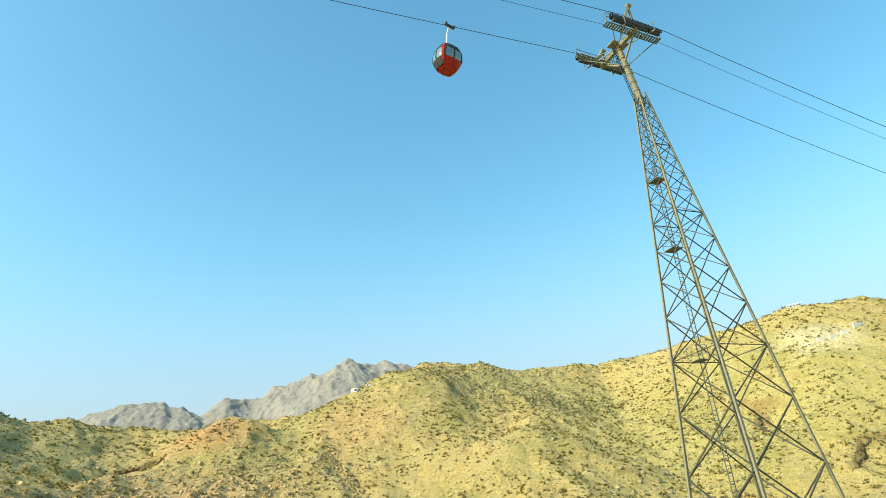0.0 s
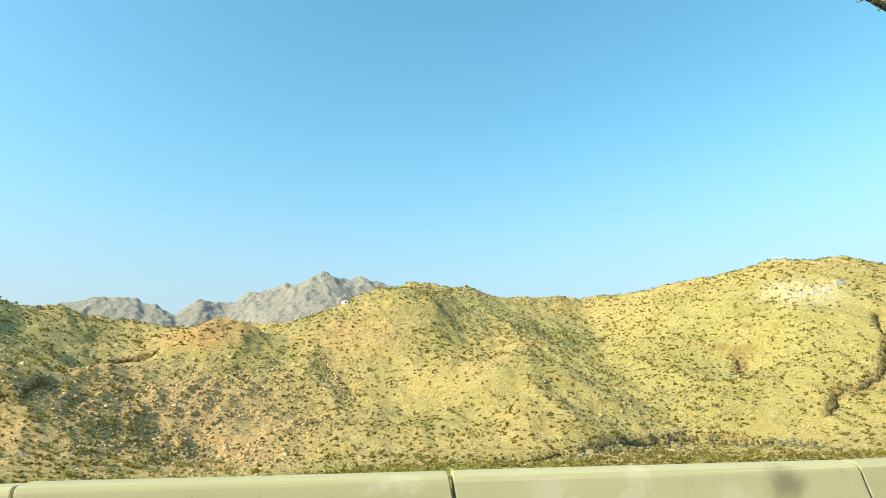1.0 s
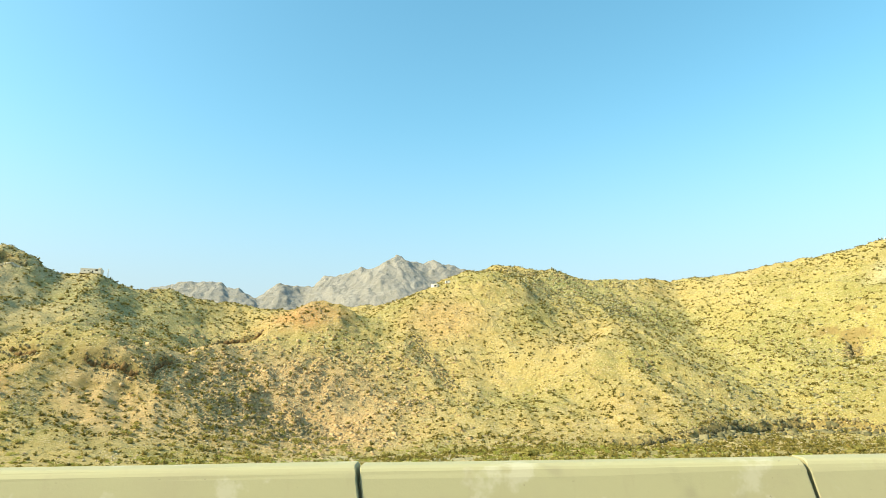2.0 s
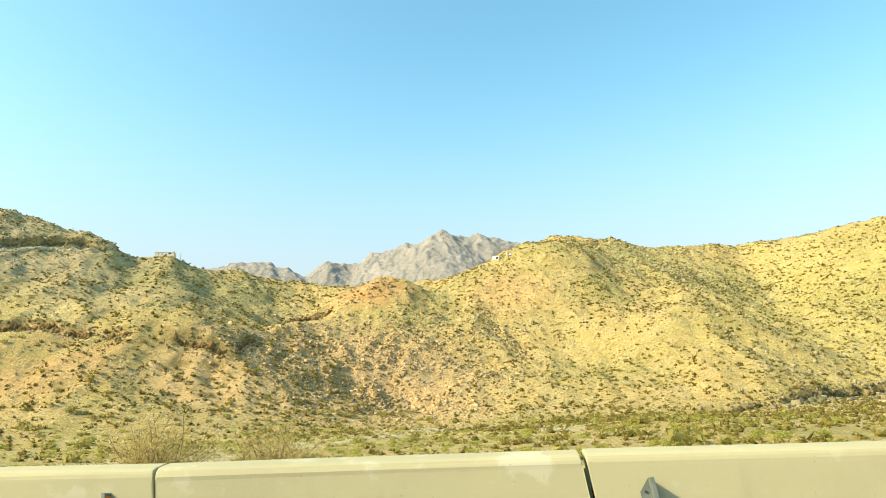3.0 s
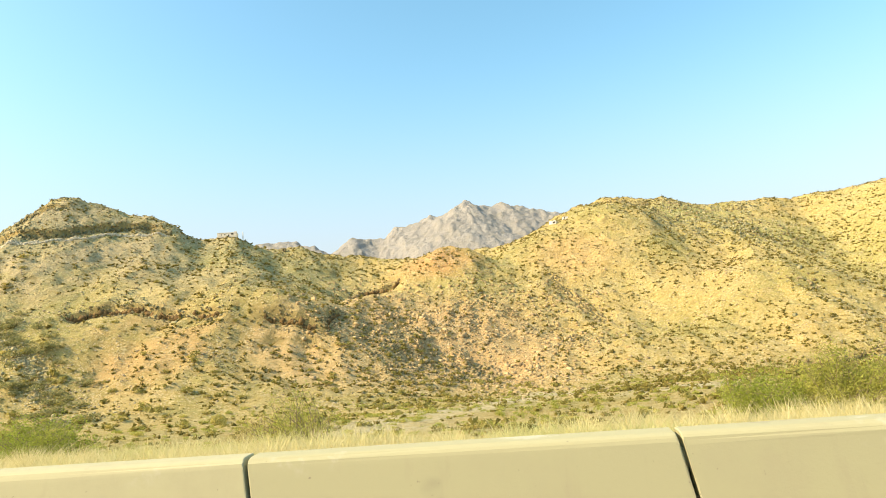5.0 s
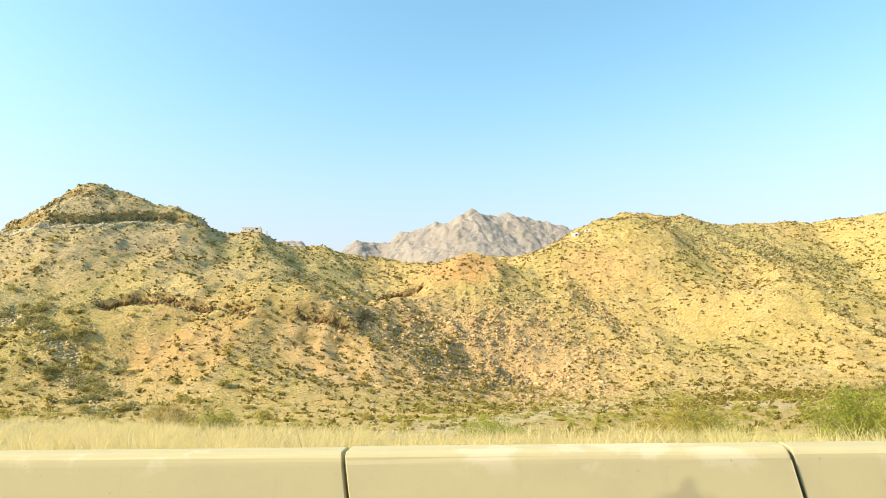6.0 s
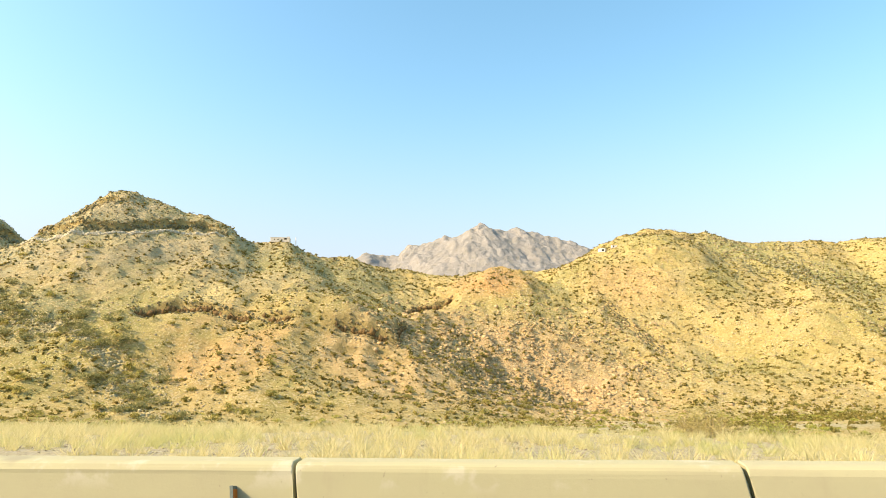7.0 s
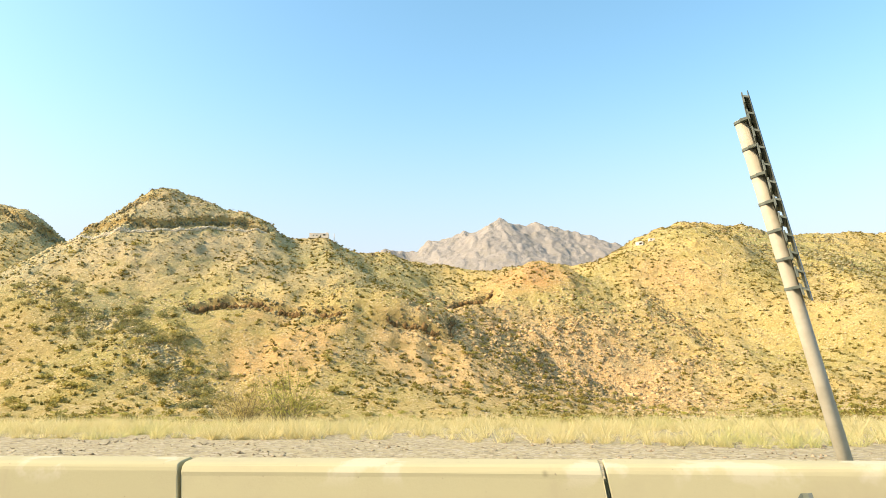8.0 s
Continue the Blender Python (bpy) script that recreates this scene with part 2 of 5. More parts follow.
FOOT_STONE = stone_material("foot_ledge_rock", (0.07, 0.062, 0.026), (0.27, 0.225, 0.11), 2.0)
LEDGE_STONE = stone_material("ledge_rock", (0.13, 0.125, 0.06), (0.36, 0.32, 0.18), 2.0)
SPUR_STONE = stone_material("spur_rock", (0.40, 0.28, 0.135), (0.70, 0.52, 0.29), 1.5)
CREST_STONE = stone_material("crest_rock", (0.25, 0.24, 0.12), (0.52, 0.47, 0.27), 1.5)
DARK_STONE = stone_material("dark_rock", (0.20, 0.16, 0.075), (0.44, 0.35, 0.18), 3.0)
GRAVEL = stone_material("gravel_stone", (0.22, 0.17, 0.10), (0.56, 0.46, 0.30), 0.2)
BARK = plain_material("twig_bark", (0.19, 0.145, 0.08), (0.31, 0.24, 0.14), 0.9)
STEEL = plain_material("galvanised_steel", (0.13, 0.165, 0.14), (0.20, 0.235, 0.205), 0.6, 0.2)
# darker copy of the galvanised steel, the braces' shadow side put into its colour
BRACE = plain_material("shaded_brace_steel", (0.07, 0.075, 0.055), (0.12, 0.12, 0.085), 0.6, 0.2)
CREAM = plain_material("cream_paint", (0.20, 0.19, 0.12), (0.28, 0.265, 0.175), 0.6)
POST = plain_material("weathered_post", (0.36, 0.345, 0.27), (0.44, 0.425, 0.34), 0.6)
DARK_STEEL = plain_material("dark_steel", (0.05, 0.05, 0.05), (0.10, 0.10, 0.095), 0.6, 0.4)
ORANGE = plain_material("orange_reflector", (0.50, 0.14, 0.02), (0.62, 0.20, 0.03), 0.4)
BLUE = plain_material("sign_blue", (0.004, 0.075, 0.20), (0.007, 0.095, 0.24), 0.45, 0.0, 0.5)
WHITE = plain_material("white_sheet", (0.70, 0.70, 0.66), (0.80, 0.80, 0.77), 0.5)
RED = plain_material("red_gloss", (0.32, 0.018, 0.012), (0.38, 0.026, 0.016), 0.35)
RUBBER = plain_material("black_rubber", (0.02, 0.02, 0.02), (0.05, 0.05, 0.05), 0.7)
STUCCO = plain_material("weathered_stucco", (0.70, 0.63, 0.51), (0.80, 0.73, 0.61), 0.9, 0.0, 2.0)
LIME = plain_material("white_lime", (0.72, 0.68, 0.60), (0.82, 0.80, 0.74), 0.85, 0.0, 1.5)
SHADE = plain_material("opening_shade", (0.02, 0.02, 0.02), (0.04, 0.035, 0.03), 0.9)
ASPHALT = plain_material("asphalt", (0.04, 0.04, 0.04), (0.07, 0.068, 0.064), 0.9, 0.0, 0.6)
GLASS = Nodes("tinted_glass", 0.06)
GLASS.color((0.12, 0.22, 0.28))
GLASS.shader.inputs["Specular IOR Level"].default_value = 0.8
GLASS = GLASS.mat


# ---- shape of the land ----
def lattice(ix, iy, seed):
    h = (ix.astype(np.int64) * 374761393 + iy.astype(np.int64) * 668265263 + seed * 974634777) & 0x7FFFFFFF
    h = ((h ^ (h >> 13)) * 1274126177) & 0x7FFFFFFF
    return ((h ^ (h >> 16)) & 0xFFFF) / 65535.0


def wave(x, y, size, seed):
    """Smooth noise from -1 to 1 with features of that many metres."""
    x, y = x / size, y / size
    ix, iy = np.floor(x), np.floor(y)
    fx, fy = x - ix, y - iy
    total = 0.0
    ux, uy = fx * fx * fx * (fx * (6 * fx - 15) + 10), fy * fy * fy * (fy * (6 * fy - 15) + 10)
    for cx in (0, 1):
        for cy in (0, 1):
            a = lattice(ix + cx, iy + cy, seed) * 2 * np.pi
            g = np.cos(a) * (fx - cx) + np.sin(a) * (fy - cy)
            total = total + g * (ux if cx else 1 - ux) * (uy if cy else 1 - uy)
    return total * 1.5


def ridged(x, y, size, seed, octaves):
    """Sharp crests and gullies, from 0 to about 1."""
    total, amount = 0.0, 0.5
    for k in range(octaves):
        n = 1 - np.abs(wave(x, y, size / 2**k, seed + 7 * k))
        total, amount = total + amount * n * n, amount * 0.5
    return total


def spine(x, y, points, slope, soft=12.0):
    """The height of a hill whose crest runs through the points (x, y, z), falling away on both sides."""
    best = np.full(np.shape(x), -1e4)
    for (ax, ay, az), (bx, by, bz) in zip(points, points[1:]):
        ux, uy = bx - ax, by - ay
        s = np.clip(((x - ax) * ux + (y - ay) * uy) / (ux * ux + uy * uy), 0, 1)
        d = np.hypot(x - ax - s * ux, y - ay - s * uy)
        best = np.maximum(best, az + s * (bz - az) - slope * (np.sqrt(d * d + soft * soft) - soft))
    return best


# crests of the hills, in metres
HILLS = [
    ([(-250, 830, 169), (-140, 800, 162), (-99, 785, 172), (-60, 860, 216), (-14, 930, 245), (60, 935, 230)], 0.57),
    ([(60, 935, 211), (142, 905, 215), (229, 930, 216), (300, 870, 211), (361, 810, 213), (414, 745, 212), (500, 740, 218), (640, 800, 212), (900, 850, 240)], 0.67),
    ([(-99, 785, 175), (-60, 690, 107), (-30, 630, 73), (-20, 560, 37)], 0.56),
    ([(60, 935, 233), (100, 740, 134), (85, 640, 96), (80, 550, 51)], 0.63),
    ([(-1000, 540, 108), (-700, 530, 112), (-636, 540, 136), (-600, 548, 174), (-583, 552, 192), (-568, 555, 203), (-500, 590, 187), (-435, 625, 144), (-380, 670, 159), (-325, 715, 149), (-250, 830, 149)], 0.87),
    ([(-568, 555, 201), (-520, 480, 109), (-470, 410, 62)], 0.80),
    ([(-500, 590, 157), (-450, 500, 118), (-425, 440, 76)], 0.65),
    ([(-380, 670, 150), (-340, 560, 94), (-318, 490, 54)], 0.60),
    ([(-435, 625, 167), (-390, 550, 125), (-365, 480, 79), (-352, 420, 56), (-310, 410, 38)], 0.65),
    ([(-218, 684, 139), (-239, 609, 92), (-268, 555, 79), (-285, 500, 59), (-270, 450, 30)], 0.63),
    ([(-325, 715, 146), (-218, 684, 134), (-175, 600, 77), (-150, 540, 35)], 0.62),
    ([(640, 800, 220), (560, 640, 120), (470, 560, 62)], 0.60),
    ([(414, 745, 213), (330, 690, 116), (310, 610, 65)], 0.60),
    ([(-1100, 500, 160), (-760, 430, 80), (-600, 330, 25), (-520, 260, 6)], 0.60),
    ([(-1300, 640, 262), (-880, 650, 248), (-812, 655, 226), (-790, 662, 206)], 0.92),
]
# broad swells and hollows on the slopes: x, y, two reaches, height
SWELLS = [
    (-310, 400, 55, 35, -12.8), (-320, 455, 45, 35, 21), (-280, 515, 40, 45, 3.7), (-205, 655, 60, 45, 6), (-100, 555, 55, 35, -10.3),
    (-25, 575, 50, 45, -20), (-20, 775, 60, 60, 24), (-140, 720, 60, 45, 11), (40, 590, 50, 40, 13), (140, 580, 50, 35, 10),
    (-385, 355, 50, 35, -10.5), (285, 610, 40, 40, -22), (-640, 540, 42, 45, -13), (-612, 548, 22, 40, -5), (-60, 625, 45, 35, -12), (-180, 480, 40, 30, -8), (-250, 430, 50, 40, 5),
]


def wadi(x, y):
    """The dry river's floor between the verge and the hills."""
    near = np.interp(x, [-185, -158, -60, -40], [34, 12, 12, 34])
    fall = np.clip((y - near) / 62, 0, 1)
    low = np.interp(x, [-420, -330, -120, -20], [7.0, 11.5, 11.5, 7.0])
    return -low * fall * fall * (3 - 2 * fall) + np.clip(y - 150, 0, None) * 0.008


def hills(x, y):
    """The land without its rocks: the wadi's floor, and the hills on it."""
    plain = wadi(x, y)
    parts = [plain] + [spine(x, y, p, s) for p, s in HILLS]
    top = np.max(parts, axis=0)
    k = 8.0
    z = top + k * np.log(sum(np.exp((q - top) / k) for q in parts)) - k * 0.3 * (top > plain + 3)
    swell = sum(high * np.exp(-(((x - cx) / rx) ** 2) - ((y - cy) / ry) ** 2) for cx, cy, rx, ry, high in SWELLS)
    return np.maximum(z + swell, plain)


# ---- the land ----
ROAD_EDGE = 4.2


def step(v, low, high):
    v = np.clip((v - low) / (high - low), 0, 1)
    return v * v * (3 - 2 * v)


def barrier_line(x):
    """How far the barrier's back edge stands from the camera's line, and the height of its foot."""
    sway = float(np.interp(x, [-214, -208, -195, -182, -165, -140, -120, -118, -116, -113.8, -111, -107.4, -106, -104.6, -103.2, -101.8, -98, -95.4, -92.6, -90, -86, -82, -80, -77.7, -75.9, -72, -60, -43, -35, -30, -22, -17, -10, 0], [0, 0.005, 0.025, 0.04, 0.03, 0, 0, -0.02, -0.035, 0, -0.02, -0.05, -0.03, 0.005, 0.022, 0.035, 0.015, 0, 0.06, 0.11, 0.075, 0.03, 0.04, 0.055, 0.065, 0.04, 0, 0.015, -0.02, 0.012, -0.025, 0.06, 0.02, 0]))
    return 4.86 + 0.28 * float(step(x, -80, -42)), 0.30 * float(step(x, -98, -34)) + sway


def ledge(x, y, z, line, height, reach):
    """A broken rock step along a line: the land before it drops, and comes back further down."""
    for (ax, ay), (bx, by) in zip(line, line[1:]):
        ux, uy = bx - ax, by - ay
        length = math.hypot(ux, uy)
        s = ((x - ax) * ux + (y - ay) * uy) / length
        wobble = 2.2 * wave(x, y, 16, 31) + 1.6 * wave(x, y, 6, 32)
        d = ((x - ax) * uy - (y - ay) * ux) / length + wobble
        inside = step(s, -6, 6) * step(s, length + 6, length - 6)
        high = height * (0.85 + 0.3 * wave(x, y, 20, 33))
        z = z - inside * np.clip(high, 0, None) * step(d, -1.0, 1.6) * np.exp(-np.clip(d, 0, None) / reach)
    return z


LEDGES = [
    ([(-449, 409), (-439, 422), (-428, 429), (-414, 431), (-399, 431), (-384, 432), (-376, 431)], 7.5, 11),
    ([(-368, 433), (-346, 428)], 6, 8),
    ([(-318, 437), (-306, 441), (-296, 440), (-283, 444)], 7, 9),
    ([(-276, 446), (-279, 462), (-276, 480)], 6, 9),
    ([(-301, 596), (-292, 618), (-282, 621), (-261, 631)], 7.5, 9),
    ([(-618, 500), (-586, 494), (-556, 489), (-533, 504), (-519, 534), (-505, 556), (-490, 571), (-468, 572)], 8.5, 10),
    ([(-596, 506), (-583, 510), (-574, 528), (-552, 536)], 5, 7),
    ([(20, 438), (60, 450), (91, 462), (132, 494), (166, 517), (192, 524), (217, 502), (236, 474)], 8, 14),
    ([(-60, 860), (-14, 900), (40, 905)], 6, 12),
    ([(282, 598), (286, 610), (290, 626)], 9, 5),
    ([(60, 905), (100, 880), (150, 868)], 5, 8),
    ([(-10, 850), (30, 838), (70, 836)], 4, 8),
    ([(96, 790), (118, 772), (140, 745)], 5, 8),
    ([(-112, 652), (-94, 622), (-82, 594), (-70, 578)], 4.5, 9),
    ([(-830, 648), (-800, 636), (-778, 640), (-764, 664)], 13, 16),
    ([(280, 483), (304, 506), (326, 504), (356, 516), (392, 552), (420, 600)], 9, 14),
]


# where bare broken rock comes through: x, y, two reaches, amount
ROCKY = [
    (-195, 500, 70, 70, 1.0), (-150, 560, 60, 60, 0.85), (-250, 515, 30, 40, 0.8), (-92, 605, 26, 40, 0.7), (-160, 470, 70, 22, 0.8),
    (60, 800, 60, 50, 1.0), (125, 770, 45, 60, 0.9), (120, 890, 60, 30, 0.8), (10, 865, 40, 25, 0.7),
    (-582, 508, 32, 30, 1.0), (-525, 520, 30, 35, 0.5), (170, 545, 80, 45, 0.6), (285, 605, 40, 40, 0.5),
    (-610, 455, 55, 32, 0.8), (-295, 612, 30, 26, 0.6), (-285, 450, 22, 18, 0.7), (-790, 645, 60, 36, 0.9), (-410, 428, 45, 9, 0.5),
]


def rocky(x, y):
    """How much bare rock there is, from 0 to 1."""
    total = sum(w * np.exp(-(((x - cx) / rx) ** 2) - ((y - cy) / ry) ** 2) for cx, cy, rx, ry, w in ROCKY)
    stripes = wave(x * 0.45 + y * 0.5, y - x * 0.5, 20, 73) + 0.6 * wave(x, y, 9, 74)
    return np.clip(total * (0.75 + 0.75 * stripes), 0, 1)


def land(x, y):
    """The height of the ground."""
    z = hills(x, y)
    m = step(z - wadi(x, y), 1.5, 22) * step(y, 90, 130)
    z = z + m * (6.0 * (ridged(x * 1.0, y * 0.5, 62, 3, 3) - 0.56) + 4.2 * (ridged(x + 0.45 * y, y * 0.42, 34, 13, 2) - 0.5) + 1.3 * wave(x, y, 21, 5) + 1.1 * wave(x, y, 9, 6) + 0.9 * wave(x, y, 5, 8))
    z = z + m * rocky(x, y) * (3.4 * (ridged(x * 0.8 + y * 0.35, y * 0.8, 19, 71, 2) - 0.5) + 0.9 * wave(x, y, 6, 75))
    for line, height, reach in LEDGES:
        z = ledge(x, y, z, line, height, reach)
    z = z + step(y, 34, 60) * (1 - m) * (0.7 * wave(x, y, 18, 9) + 0.4 * wave(x, y, 6, 10))
    z = z + step(y, 6, 12) * (0.05 * wave(x, y, 3, 11) + 0.05 * wave(x, y, 9, 12))
    z = z + 0.30 * step(x, -98, -34) * step(y, 9, 6) - 0.7 * step(x, -96, -76) * step(y, 8, 36) * step(y, 70, 38)
    return np.where((y < 4.3) & (y > -10), -0.3, z)


def sheet(name, xs, ys, height, materials, pick=None):
    """A sheet of land over the lines xs and ys."""
    gx, gy = np.meshgrid(xs, ys)
    co = np.stack([gx, gy, height(gx, gy)], -1).reshape(-1, 3)
    nx, ny = len(xs), len(ys)
    a = (np.arange(ny - 1)[:, None] * nx + np.arange(nx - 1)).ravel()
    quads = np.stack([a, a + 1, a + nx + 1, a + nx], -1)
    ob = new(name, mesh_of(name, co, quads, 4, materials[0]))
    for extra in materials[1:]:
        ob.data.materials.append(extra)
    if pick is not None:
        mid = co[quads].mean(1)
        ob.data.polygons.foreach_set("material_index", pick(mid[:, 0], mid[:, 1]).astype(np.int32))
    ob.data.polygons.foreach_set("use_smooth", np.ones(len(quads), bool))
    return ob


def mesh_of(name, co, faces, corners, material):
    me = bpy.data.meshes.new(name)
    me.vertices.add(len(co))
    me.vertices.foreach_set("co", np.asarray(co, np.float32).ravel())
    me.loops.add(len(faces) * corners)
    me.loops.foreach_set("vertex_index", np.asarray(faces, np.int32).ravel())
    me.polygons.add(len(faces))
    me.polygons.foreach_set("loop_start", np.arange(len(faces), dtype=np.int32) * corners)
    me.update(calc_edges=True)
    me.materials.append(material)
    return me


def spread(low, high, near, count):
    """Widening steps from low out to high."""
    k = np.linspace(0, 1, count + 1)[1:]
    return low + (high - low) * (near * k + (1 - near) * k**3)


GX = np.concatenate([-spread(900, 4600, 0.04, 40)[::-1], np.arange(-900, -650, 6.0), np.arange(-650, 561, 2.5), spread(560, 4600, 0.04, 42)])
GY = np.concatenate([[-900, -300, -100, -40, -12, -10.2, -9.8, -4, 4.25, 4.35], np.arange(5.2, 40, 1.0), np.arange(40, 110, 3.0), np.arange(110, 330, 5.0),
                     np.arange(330, 960, 2.5), np.arange(960, 1200, 10), 1200 + spread(0, 3400, 0.1, 22)])
ground = sheet("ground", GX, GY, land, [HILL, VERGE], lambda x, y: (y < 33 + 3 * wave(x, y, 8, 21)) & (y > -60))
tagged(ground, "dry stony hills, wadi floor and gravel verge", "ground", kind="structure")

# the far range of bare granite
PEAKS = [
    ([(-2300, 2800, 520), (-1800, 2800, 610), (-1510, 2780, 612), (-1440, 2780, 676), (-1310, 2780, 695), (-1180, 2780, 678), (-1085, 2780, 652), (-1010, 2780, 606)], 0.7),
    ([(-1010, 2780, 606), (-920, 2860, 692), (-850, 2900, 690), (-760, 2940, 712), (-715, 2960, 750), (-610, 2970, 778), (-525, 2970, 782), (-470, 2970, 812), (-406, 2965, 842)], 0.8),
    ([(-406, 2965, 842), (-350, 2990, 822), (-300, 3010, 812), (-236, 3040, 830), (-140, 3040, 800), (-35, 3040, 772), (45, 3040, 742), (110, 3040, 712), (300, 3040, 600), (900, 3000, 400)], 0.8),
    ([(-406, 2965, 838), (-440, 2850, 700), (-400, 2700, 560), (-330, 2560, 430)], 0.75),
    ([(-236, 3040, 826), (-180, 2880, 690), (-120, 2700, 540)], 0.75),
    ([(-610, 2970, 760), (-640, 2850, 640), (-600, 2700, 500)], 0.75),
    ([(-760, 2940, 695), (-800, 2800, 560)], 0.75),
]


def far_land(x, y):
    z = np.max([spine(x, y, p, s, 20.0) for p, s in PEAKS], axis=0)
    bx, by = x + 26 * wave(x, y, 140, 43), y + 26 * wave(x, y, 140, 44)
    rough = 34 * (ridged(bx + by * 0.3, by * 0.4, 210, 41, 4) - 0.70) + 7 * wave(x, y, 48, 47) + 7 * wave(x, y, 21, 49)
    return np.clip(z + rough - 8, -60, None)


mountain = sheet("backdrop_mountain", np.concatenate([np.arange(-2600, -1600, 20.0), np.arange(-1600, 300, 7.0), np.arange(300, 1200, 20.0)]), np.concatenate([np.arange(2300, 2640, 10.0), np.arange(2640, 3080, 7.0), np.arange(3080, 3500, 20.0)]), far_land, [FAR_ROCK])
tagged(mountain, "distant bare granite mountain range with its haze put into the colour", "mountain", kind="structure")


# ---- helpers for things ----
def thing(name, place, label, category, group="", turn=0.0):
    ob = new(name)
    ob.matrix_basis = pose(*place, 0, 0, turn)
    return tagged(ob, label, category, group)


def part(name, bm, material, parent=None, label=""):
    me = bpy.data.meshes.new(name)
    bm.to_mesh(me)
    bm.free()
    for m in material if isinstance(material, (list, tuple)) else (material,):
        me.materials.append(m)
    ob = new(name, me)
    if parent:
        ob.parent = parent
    return tagged(ob, label)


def box(bm, lo, hi, bevel=0.0, m=None):
    c, s = (Vector(lo) + Vector(hi)) / 2, Vector(hi) - Vector(lo)
    made = bmesh.ops.create_cube(bm, size=1.0, matrix=(m or Matrix()) @ Matrix.Translation(c) @ Matrix.Diagonal((*s, 1)))
    if bevel:
        edges = list({e for v in made["verts"] for e in v.link_edges})
        bmesh.ops.bevel(bm, geom=edges, offset=bevel, segments=1, affect="EDGES")
    return bm


def rod(bm, a, b, radius, end=None, sides=6):
    a, b = Vector(a), Vector(b)
    d = b - a
    turn = d.to_track_quat("Z", "Y").to_matrix().to_4x4()
    bmesh.ops.create_cone(bm, cap_ends=True, segments=sides, radius1=radius, radius2=radius if end is None else end, depth=d.length, matrix=Matrix.Translation((a + b) / 2) @ turn)
    return bm


def bar(bm, a, b, width):
    """A square bar from a to b."""
    a, b = Vector(a), Vector(b)
    turn = (b - a).to_track_quat("Z", "Y").to_matrix().to_4x4()
    bmesh.ops.create_cube(bm, size=1.0, matrix=Matrix.Translation((a + b) / 2) @ turn @ Matrix.Diagonal((width, width, (b - a).length, 1)))
    return bm


# ---- road ----
bm = box(bmesh.new(), (-420, -9.5, -0.3), (220, ROAD_EDGE, 0.0))
road = part("road", bm, ASPHALT)
tagged(road, "dark grey asphalt carriageway beside the concrete barrier", "road", kind="structure")


# ---- concrete barrier ----
PROFILE = [(-0.42, 0.0), (-0.40, 0.08), (-0.30, 0.28), (-0.245, 0.80), (-0.241, 0.828), (-0.233, 0.850), (-0.221, 0.867), (-0.204, 0.880), (-0.184, 0.888), (-0.15, 0.893), (-0.03, 0.905), (0.0, 0.885), (0.03, 0.3), (0.12, 0.06), (0.12, 0.0)]


def barrier_mesh(length, seed):
    """One precast piece, lying along x from 0 to its length, with eased ends; an added block fills the joint."""
    rng = random.Random(seed)
    bm = bmesh.new()
    rings, gap = [], 0.014
    for x, inset in ((gap, 0.007), (gap + 0.008, 0.0), (length * 0.5, 0.0), (length - gap - 0.008, 0.0), (length - gap, 0.007)):
        ring = []
        for y, z in PROFILE:
            dy, dz = -0.14 - y, 0.42 - z
            n = math.hypot(dy, dz)
            k = inset / n if z > 0.01 else 0
            ring.append(bm.verts.new((x - 0.15 * (z - 0.88), y + dy * k + rng.uniform(-0.003, 0.003), z + dz * k + rng.uniform(-0.003, 0.003) * (z > 0.01))))
        rings.append(ring)
    n = len(PROFILE)
    for a, b in zip(rings, rings[1:]):
        for i in range(n):
            bm.faces.new((a[i], a[(i + 1) % n], b[(i + 1) % n], b[i]))
    bm.faces.new(rings[0][::-1])
    bm.faces.new(rings[-1])
    bmesh.ops.recalc_face_normals(bm, faces=bm.faces)
    return bm


def bracket(parent, x):
    """A folded steel marker bolted to the barrier's face, with an orange reflector behind."""
    bm = bmesh.new()
    tilt = Matrix.Translation((x, -0.262, 0.60)) @ pose(0, 0, 0, -7, -9) @ Matrix.Scale(0.72, 4)
    box(bm, (-0.10, -0.006, -0.18), (0.0, 0.0, 0.18), 0.001, tilt)
    box(bm, (-0.004, -0.15, -0.18), (0.002, 0.0, 0.18), 0.001, tilt)
    box(bm, (-0.004, -0.156, -0.18), (0.03, -0.15, 0.18), 0.001, tilt)
    plate = part("bracket", bm, STEEL, parent, "folded grey galvanised steel bracket")
    for z in (-0.09, 0.07):
        bolt = rod(bmesh.new(), tilt @ Vector((-0.05, -0.004, z)), tilt @ Vector((-0.05, -0.016, z)), 0.009)
        part("bolt", bolt, DARK_STEEL, plate)
    bm = box(bmesh.new(), (0.004, -0.13, -0.13), (0.012, -0.02, 0.15), 0.002, tilt)
    part("reflector", bm, ORANGE, plate, "orange plastic reflector")


